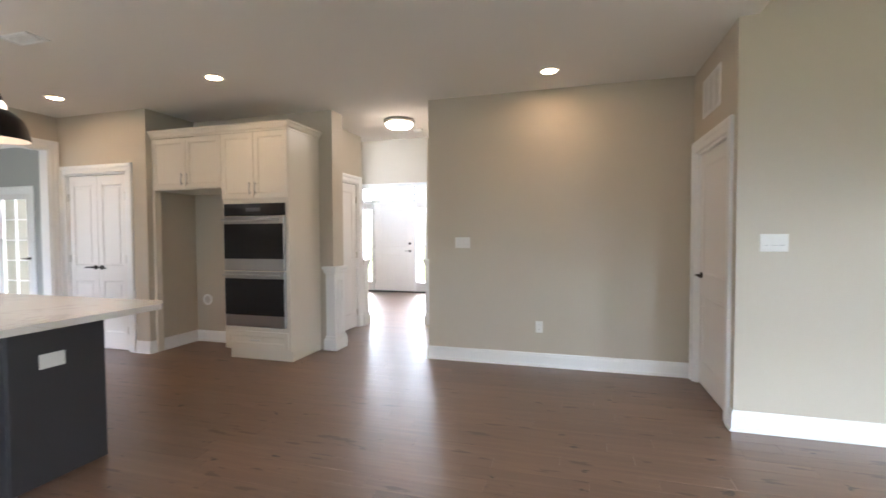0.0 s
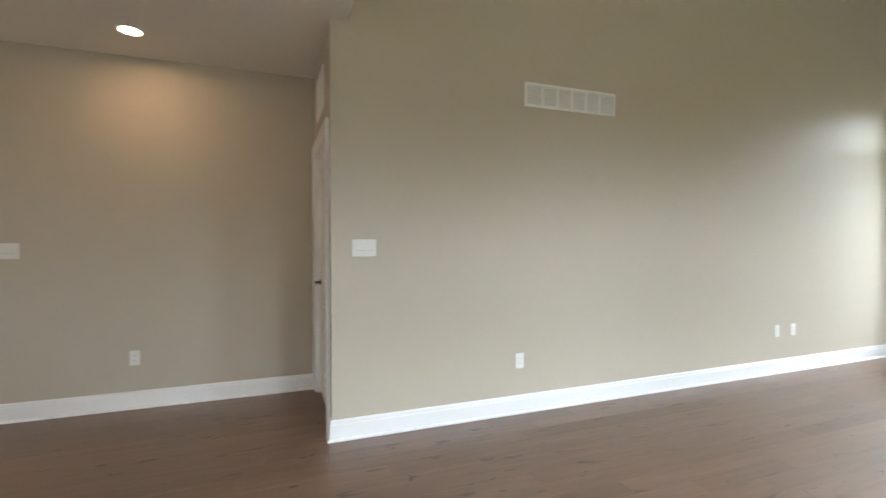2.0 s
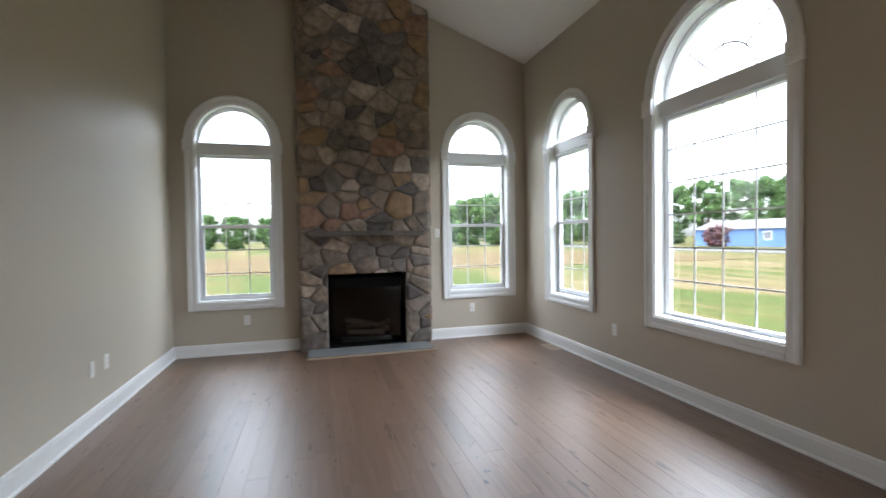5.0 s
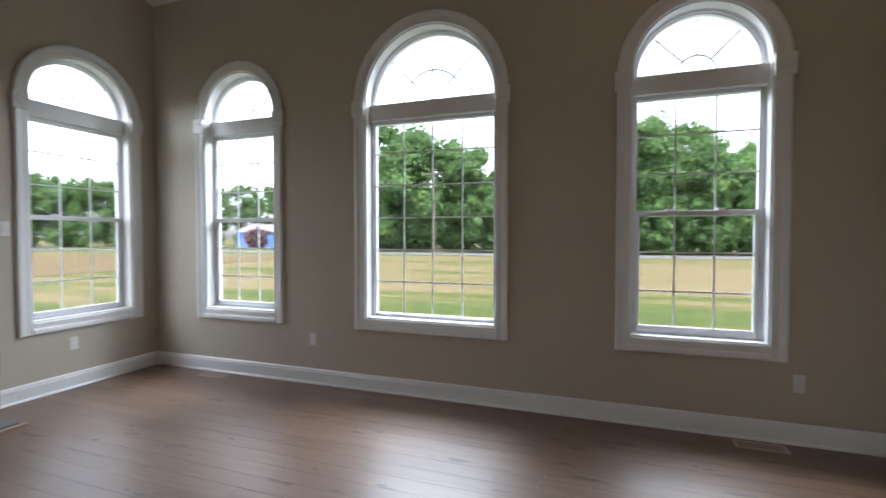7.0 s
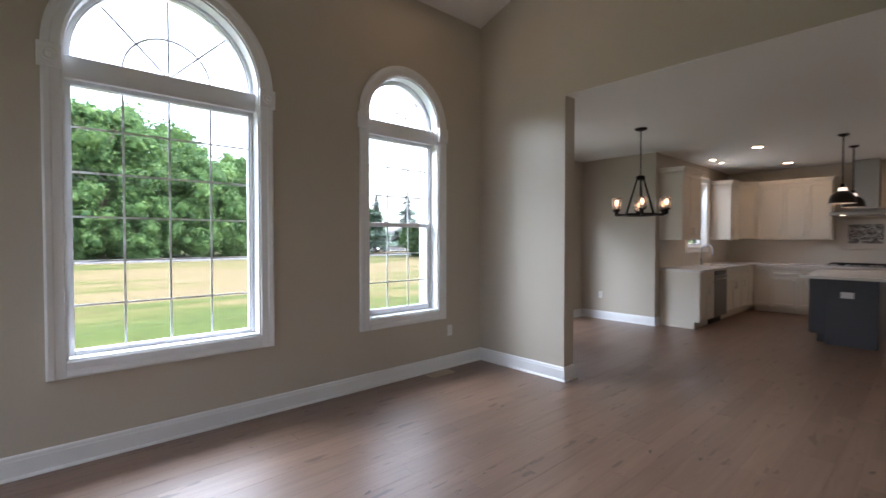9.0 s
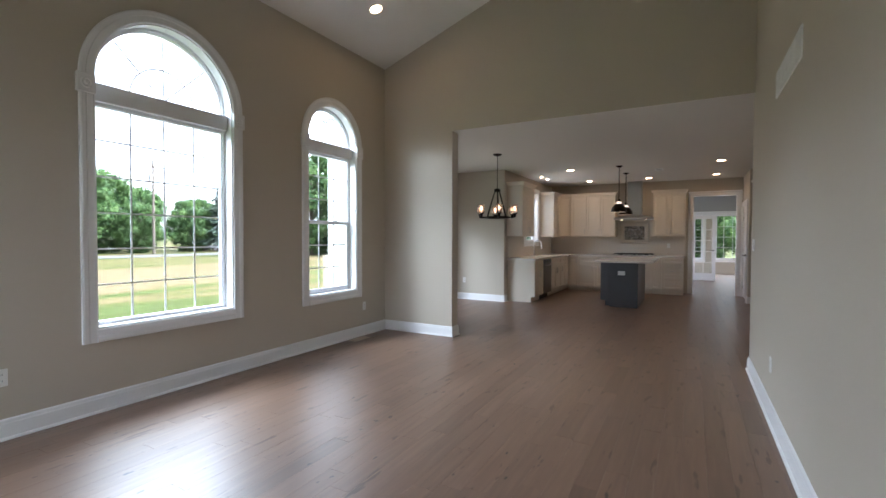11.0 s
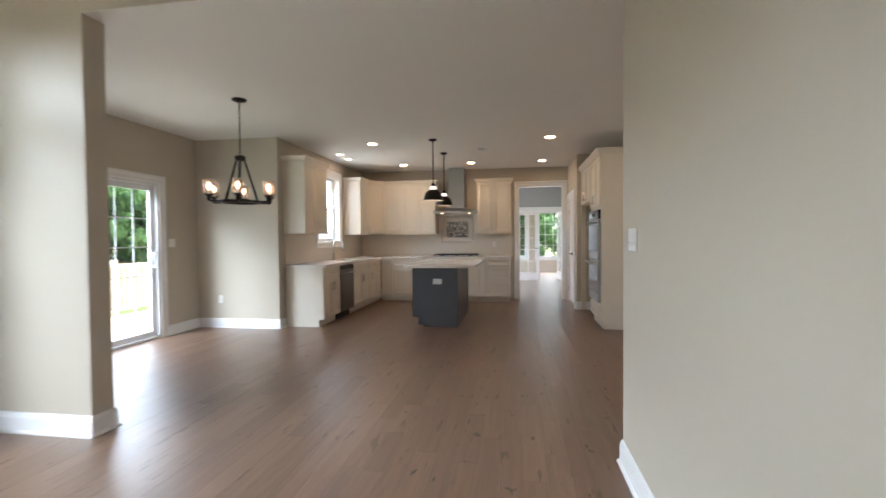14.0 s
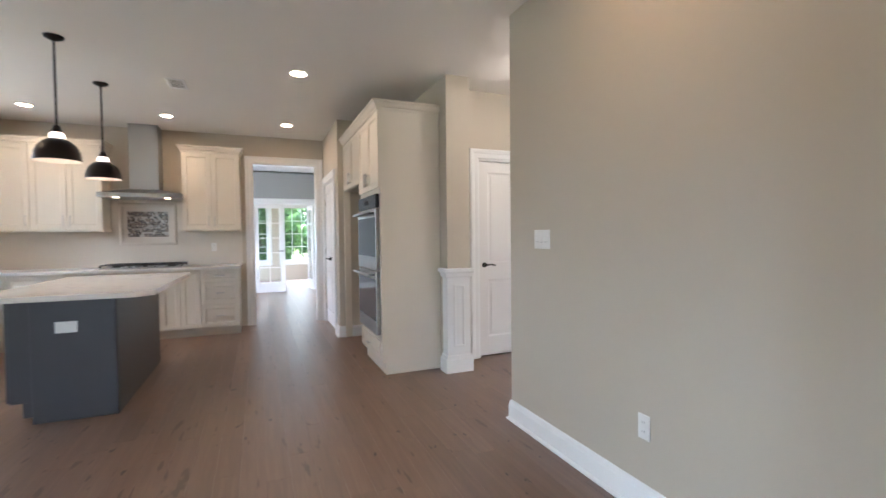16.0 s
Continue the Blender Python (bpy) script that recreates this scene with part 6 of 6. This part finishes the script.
def tree(name, height, width, seed, material, label, bush=0.25, per=60, size=0.3):
    rnd = random.Random(seed)
    t = thing(name, pose(0, 0, 0), label, "tree", "trees along the road")
    tb_ = bmesh.new()
    r = height * 0.018
    rod(tb_, (0, 0, -0.2), (0.1, 0.05, height * 0.35), r * 1.4, r, seg=9)
    rod(tb_, (0.1, 0.05, height * 0.35), (0.0, 0.2, height * 0.8), r, r * 0.3, seg=8)
    blobs = []
    for k in range(84):
        z = rnd.uniform(bush, 0.95)
        reach = width / 2 * math.sqrt(max(0.05, 1 - ((z - 0.52) / 0.5) ** 2)) * math.sqrt(rnd.uniform(0.02, 1.0)) * 0.95
        a = rnd.uniform(0, 6.283)
        p = (reach * math.cos(a), reach * math.sin(a), height * z)
        if k % 3 == 0:
            rod(tb_, (0.05, 0.1, height * z * 0.7), p, r * 0.4, r * 0.1, seg=6)
        blobs.append((*p, width * rnd.uniform(0.065, 0.13)))
    part("trunk", tb_, BARK, t, "", True)
    me = leaf_bm(blobs, per, size, 0.2, rnd)
    me.materials.append(material)
    cr = new("crown", me)
    cr.parent = t
    cb_ = bmesh.new()
    for x, y, z, q in blobs:
        g = bmesh.ops.create_icosphere(cb_, subdivisions=1, radius=q * 0.62, matrix=Matrix.Translation((x, y, z)))
        for v in g["verts"]:
            v.co += noise.noise_vector(v.co * 1.7) * q * 0.5
    part("inner_foliage", cb_, material, t, "", True)
    return t


kinds = [tree("deciduous_tree", 12.5, 12.5, 1, LEAF, "large round green deciduous tree beyond the road", 0.06, 190, 0.2),
         tree("deciduous_tree", 13, 9, 2, LEAF, "tall green deciduous tree beyond the road", 0.05, 200, 0.2),
         tree("deciduous_tree", 10, 9.5, 3, LEAF, "broad green deciduous tree beyond the road", 0.05, 190, 0.19),
         tree("deciduous_tree", 8, 8, 4, LEAF, "low green leafy tree", 0.05, 200, 0.17)]
kinds[0].matrix_world = pose(27.5, -54, GZ, 0, 0, 20) @ Matrix.Diagonal((1.42, 1.42, 1.3, 1))
kinds[1].matrix_world = pose(0, -51, GZ) @ Matrix.Diagonal((1.12, 1.12, 1.12, 1))
kinds[2].matrix_world = pose(-15, -54, GZ)
kinds[3].matrix_world = pose(14.5, -50, GZ)


KIND_SCALE = (1.3, 1.12, 1.0, 1.0)


def plant(k, x, y, s, turn):
    copy_thing(kinds[k], pose(x, y, GZ, 0, 0, turn) @ Matrix.Diagonal((s / KIND_SCALE[k],) * 3 + (1,)))


for k, x, y, s in ((0, 22, -56, 1.1), (0, 30.5, -57, 1.1), (1, 6, -52, 1.2), (1, 11, -53, 1.15), (1, 3, -54, 1.2), (0, -3, -58, 1.25), (1, -5, -51, 0.98), (2, -9.5, -51, 1.15), (3, 3, -49.5, 0.8), (3, 8.5, -49.5, 0.9), (3, -3, -49, 0.8), (3, -8, -49.5, 0.8), (3, -12, -50, 0.85),
                   (2, 15, -58, 1.1), (1, -1, -60, 1.1), (1, 8, -60, 1.15), (2, -19, -57, 0.95), (3, -22, -52, 0.7), (2, -25, -60, 0.85), (3, -28.5, -53, 0.7), (3, -33, -58, 0.9), (2, 18, -66, 1.0),
                   (2, 34, -76, 1.2), (1, 42, -78, 1.0), (2, 50, -78, 1.2), (1, 58, -78, 1.0), (2, 66, -76, 1.25), (1, 74, -74, 1.0), (2, 82, -72, 1.25), (1, 88, -66, 1.0), (2, 92, -60, 1.3), (2, 95, -53, 1.3), (2, 97, -46, 1.3), (2, 98, -39, 1.25), (2, 100, -32, 1.1), (2, 103, -25, 0.95),
                   (3, 100, -22, 0.9), (3, 101, -14, 0.8), (3, 104, -8, 0.75), (3, 105, -1, 0.7), (3, 105, -18, 0.95), (3, 108, -11, 0.85), (3, 110, -4, 0.85), (3, 112, 4, 0.9), (3, 113, 12, 0.9), (3, 113, 19, 0.95), (3, 113, 26, 1.0), (3, 113, 34, 0.8), (3, 115, 42, 0.7), (3, 118, 52, 0.8),
                   (3, -26, 1, 0.9), (2, -28, 8, 0.9), (2, -27, -5, 0.9), (1, -31, 3, 0.8), (3, -26, 14, 1.0), (0, -5, 84, 0.8), (2, 4, 86, 0.9), (3, -12, 82, 0.9), (3, -19, 3, 0.6), (3, -20, 8, 0.7), (3, -19, -2, 0.6), (2, -38, -34, 0.9), (3, -30, -27, 0.9), (1, -28.5, -32, 0.85), (2, -33, -31, 1.05), (3, -26, -36, 0.45), (2, -34, -24, 1.0)):
    plant(k, x, y, s, rt.uniform(0, 360))


def conifer(x, y, h, seed):
    rnd = random.Random(seed)
    t = thing("conifer_tree", pose(x, y, GZ), "dark green spruce tree beyond the road", "tree", "spruces")
    part("trunk", rod(bmesh.new(), (0, 0, -0.2), (0, 0, h * 0.97), h * 0.02, h * 0.004, seg=8), BARK, t)
    verts, faces = [], []
    for k in range(900):
        z = rnd.uniform(0.1, 1.0)
        reach = h * 0.36 * (1 - z) ** 0.8 * rnd.uniform(0.3, 1.1) * (0.8 + 0.25 * math.sin(z * 40)) + 0.08
        a = rnd.uniform(0, 6.283)
        c, s = math.cos(a), math.sin(a)
        w = 0.1 + 0.12 * h / 10
        b = len(verts)
        verts += [(0.1 * c, 0.1 * s, z * h), (reach * c - w * s, reach * s + w * c, z * h - reach * 0.25), (reach * 1.1 * c, reach * 1.1 * s, z * h - reach * 0.2), (reach * c + w * s, reach * s - w * c, z * h - reach * 0.25)]
        faces += [(b, b + 1, b + 2), (b, b + 2, b + 3)]
    me = bpy.data.meshes.new("crown")
    me.from_pydata(verts, [], faces)
    me.materials.append(NEEDLE)
    new("crown", me).parent = t


conifer(-37.9, -53, 9.3, 1)
conifer(-30.7, -50.7, 8.4, 2)
rb_ = tree("red_shrub", 3.2, 4.2, 9, LEAFR, "round dark red leafy shrub by the blue house", 0.1, 120, 0.16)
rb_.matrix_world = pose(54, -55, GZ)


def house(m, w, dep, wallh, roofh, material, label):
    h = thing("house", m, label, "house")
    part("wall", boxed(0, w, 0, dep, 0, wallh), material, h)
    rb2 = bmesh.new()
    v = [rb2.verts.new(p) for p in ((-0.4, -0.4, wallh), (w + 0.4, -0.4, wallh), (w + 0.4, dep + 0.4, wallh), (-0.4, dep + 0.4, wallh), (-0.4, dep / 2, wallh + roofh), (w + 0.4, dep / 2, wallh + roofh))]
    for q in ((0, 1, 5, 4), (2, 3, 4, 5), (0, 4, 3), (1, 2, 5), (0, 3, 2, 1)):
        rb2.faces.new([v[i] for i in q])
    part("roof", rb2, ROOF, h)
    for x in (w * 0.2, w * 0.5, w * 0.8):
        wn_ = part("window", boxed(x - 0.6, x + 0.6, dep, dep + 0.05, 1.0, 2.3), TRIM, h)
        part("pane", boxed(x - 0.5, x - 0.04, dep + 0.05, dep + 0.06, 1.1, 2.2), BLACKGLASS, wn_)
        part("pane", boxed(x + 0.04, x + 0.5, dep + 0.05, dep + 0.06, 1.1, 2.2), BLACKGLASS, wn_)


house(pose(39, -70, GZ), 26, 8, 2.7, 1.5, BLUESIDE, "low blue clapboard house with white windows")
house(pose(-45, -62, GZ), 9, 7, 2.6, 1.8, SIDING, "white house beyond the road")


def car(m, label):
    c = thing("parked_car", m, label, "car", "parked cars")
    b = boxed(-2.2, 2.2, -0.85, 0.85, 0.35, 0.95, bevel=0.15, seg=2)
    box(b, -1.2, 1.3, -0.75, 0.75, 0.9, 1.5, bevel=0.2, seg=2)
    part("body", b, CARW, c, "", True)
    for y in (-0.76, 0.76):
        part("side_window", boxed(-0.95, 1.05, y - 0.01, y + 0.01, 1.0, 1.32), BLACKGLASS, c)
    for x in (-1.4, 1.4):
        for y in (-0.8, 0.8):
            part("wheel", rod(bmesh.new(), (x, y - 0.1, 0.33), (x, y + 0.1, 0.33), 0.33, seg=16), TYRE, c)


car(pose(64, -53, GZ, 0, 0, 10), "white car parked by the blue house")
car(pose(-33.5, -55, GZ, 0, 0, 15), "white car parked by the white house")


def utility_pole(x, y):
    p = thing("utility_pole", pose(x, y, GZ), "weathered wooden utility pole with a crossarm", "utility pole", "utility poles")
    part("pole", rod(bmesh.new(), (0, 0, -0.3), (0, 0, 10), 0.15, 0.11, seg=10), POLE, p)
    part("crossarm", boxed(-1.1, 1.1, -0.06, 0.06, 9.2, 9.34), POLE, p)
    part("transformer", rod(bmesh.new(), (0.25, 0, 7.6), (0.25, 0, 8.5), 0.2, seg=12), STEEL, p)


POLES = [(64, -47.5), (21.5, -47.5), (-21, -47.5), (-63, -47.5)]
for x, y in POLES:
    utility_pole(x, y)
for k, dx in enumerate((-1.0, 1.0)):
    for a, b in zip(POLES, POLES[1:]):
        cv_ = bpy.data.curves.new("power_line", "CURVE")
        cv_.dimensions, cv_.bevel_depth = "3D", 0.018
        sp = cv_.splines.new("POLY")
        sp.points.add(16)
        for i in range(17):
            f = i / 16
            sp.points[i].co = (a[0] + (b[0] - a[0]) * f + 0, a[1] + (b[1] - a[1]) * f + dx * 0.4, GZ + 9.0 - 4 * 1.0 * f * (1 - f) - 0.9 * k, 1)
        cv_.materials.append(IRON)
        tagged(new("power_line", cv_), "thin black power line between poles", "cable", "power lines")

# outside of the nook: clapboards, fascia, deck with rail
nk = thing("nook_siding", pose(0.966, -1.30, 0), "white clapboard siding on the nook's outer wall", "siding", "", "structure")
for k in range(24):
    z = GZ + 0.05 + k * 0.15
    v = bmesh.new()
    q = [v.verts.new(p) for p in ((0.0, 0.0, z), (0.022, 0.0, z), (0.006, 0.0, z + 0.16), (0.0, 0.0, z + 0.16), (0.0, -0.78, z), (0.022, -0.78, z), (0.006, -0.78, z + 0.16), (0.0, -0.78, z + 0.16))]
    for f in ((0, 1, 2, 3), (7, 6, 5, 4), (0, 4, 5, 1), (1, 5, 6, 2), (2, 6, 7, 3), (3, 7, 4, 0)):
        v.faces.new([q[i] for i in f])
    part("clapboard", v, SIDING, nk)
part("corner_board", boxed(0.0, 0.03, -0.88, -0.785, GZ, 3.2), SIDING, nk)
part("fascia", boxed(-3.6, 0.02, -0.90, -0.78, 2.85, 3.15), SIDING, nk)
struct("roof_nook", boxed(-2.8, 1.0, -2.3, -1.29, 3.151, 3.2), ROOF, "shingled nook roof", "roof")
struct("foundation", boxed(-13.8, 7.4, -1.26, 9.8, GZ - 0.1, -0.09), MORTAR, "grey foundation under the house", "foundation")
struct("foundation_nook", boxed(-2.7, 0.96, -2.05, -1.27, GZ - 0.1, -0.09), MORTAR, "grey foundation under the nook", "foundation")
dk = thing("deck", pose(-3.8, -2.1, GZ), "weathered wood deck with a balustrade outside the kitchen", "deck")
for k in range(18):
    y = -0.05 - k * 0.145
    part("plank", boxed(-2.4, 2.2, y - 0.138, y, 0.28, 0.31), DECK, dk)
part("skirt", boxed(-2.4, 2.2, -2.62, -2.58, 0.0, 0.279), DECK, dk)
for z in (0.42, 1.25):
    part("rail", boxed(-2.4, 2.2, -2.63, -2.56, z, z + 0.05), DECK, dk)
for k in range(36):
    x = -2.3 + k * 0.125
    part("baluster", boxed(x - 0.018, x + 0.018, -2.61, -2.575, 0.47, 1.25), DECK, dk)
for x in (-2.4, -0.1, 2.2):
    part("post", boxed(x - 0.045, x + 0.045, -2.64, -2.55, 0.0, 1.38), DECK, dk)

# ---- hardwood floor: boards along x ----
fo = struct("floor", boxed(-13.7, 7.14, -1.10, 9.7, -0.08, -0.012), SUBFLOOR, "brown-stained hardwood plank floor with knots", "floor")
struct("floor_nook", boxed(-2.6, 0.85, -1.95, -1.102, -0.08, -0.012), SUBFLOOR, "brown-stained hardwood floor of the nook", "floor")
rf = random.Random(21)
PW, GAP = 0.127, 0.0005


def spans(y):
    """The stretches of x that the floor covers at y."""
    if y < -1.17:
        return [(-2.557, 0.80)]
    if y < -0.67:
        return [(-2.557, 7.15)]
    if y < 1.54:
        return [(-6.18, 7.15)]
    if y < 3.43:
        return [(-13.6, 7.15)]
    if y < 3.93:
        return [(-13.6, 0.90)]
    if y < 4.59:
        return [(-13.6, -6.3), (-4.82, 0.90)]
    if y < 5.26:
        return [(-13.6, -6.3), (-3.25, -1.695)]
    if y < 6.20:
        return [(-3.25, -1.695)]
    return [(-5.25, -2.29)]


boards = []
y = -1.90
while y < 9.55:
    for a, b in spans(y + PW / 2):
        x = a
        first = True
        while x < b - 0.01:
            ln = rf.uniform(0.3, 1.4) if first else rf.choice((0.5, 0.7, 0.9, 1.1, 1.3, 1.5, 1.8))
            e = min(b, x + ln)
            if b - e < 0.15:
                e = b
            boards.append((x, e, y, rf.uniform(-0.0003, 0.0003)))
            x, first = e, False
    y += PW


def board_geo(x0, x1, y0, dz, verts, faces):
    k, bv = len(verts), 0.0006
    for i, (z, o) in enumerate(((-0.011, 0.0), (dz - bv, 0.0), (dz, bv))):
        verts += [(x0 + GAP / 2 + o, y0 + GAP / 2 + o, z), (x1 - GAP / 2 - o, y0 + GAP / 2 + o, z), (x1 - GAP / 2 - o, y0 + PW - GAP / 2 - o, z), (x0 + GAP / 2 + o, y0 + PW - GAP / 2 - o, z)]
    for r in (0, 4):
        for i in range(4):
            faces.append((k + r + i, k + r + (i + 1) % 4, k + r + 4 + (i + 1) % 4, k + r + 4 + i))
    faces.append((k + 8, k + 9, k + 10, k + 11))


near = [b for b in boards if -0.5 < b[0] < 7.0 and -1.2 < b[2] < 3.4][:300]
chosen = set(near)
rest_v, rest_f = [], []
for b in boards:
    if b in chosen:
        v, f = [], []
        board_geo(*b, v, f)
        me = bpy.data.meshes.new("plank")
        me.from_pydata(v, [], f)
        me.materials.append(FLOOR)
        new("plank", me).parent = fo
    else:
        board_geo(*b, rest_v, rest_f)
me = bpy.data.meshes.new("planks")
me.from_pydata(rest_v, [], rest_f)
me.materials.append(FLOOR)
ob = new("planks", me)
ob.parent = fo
ob["kind"] = "stuff"
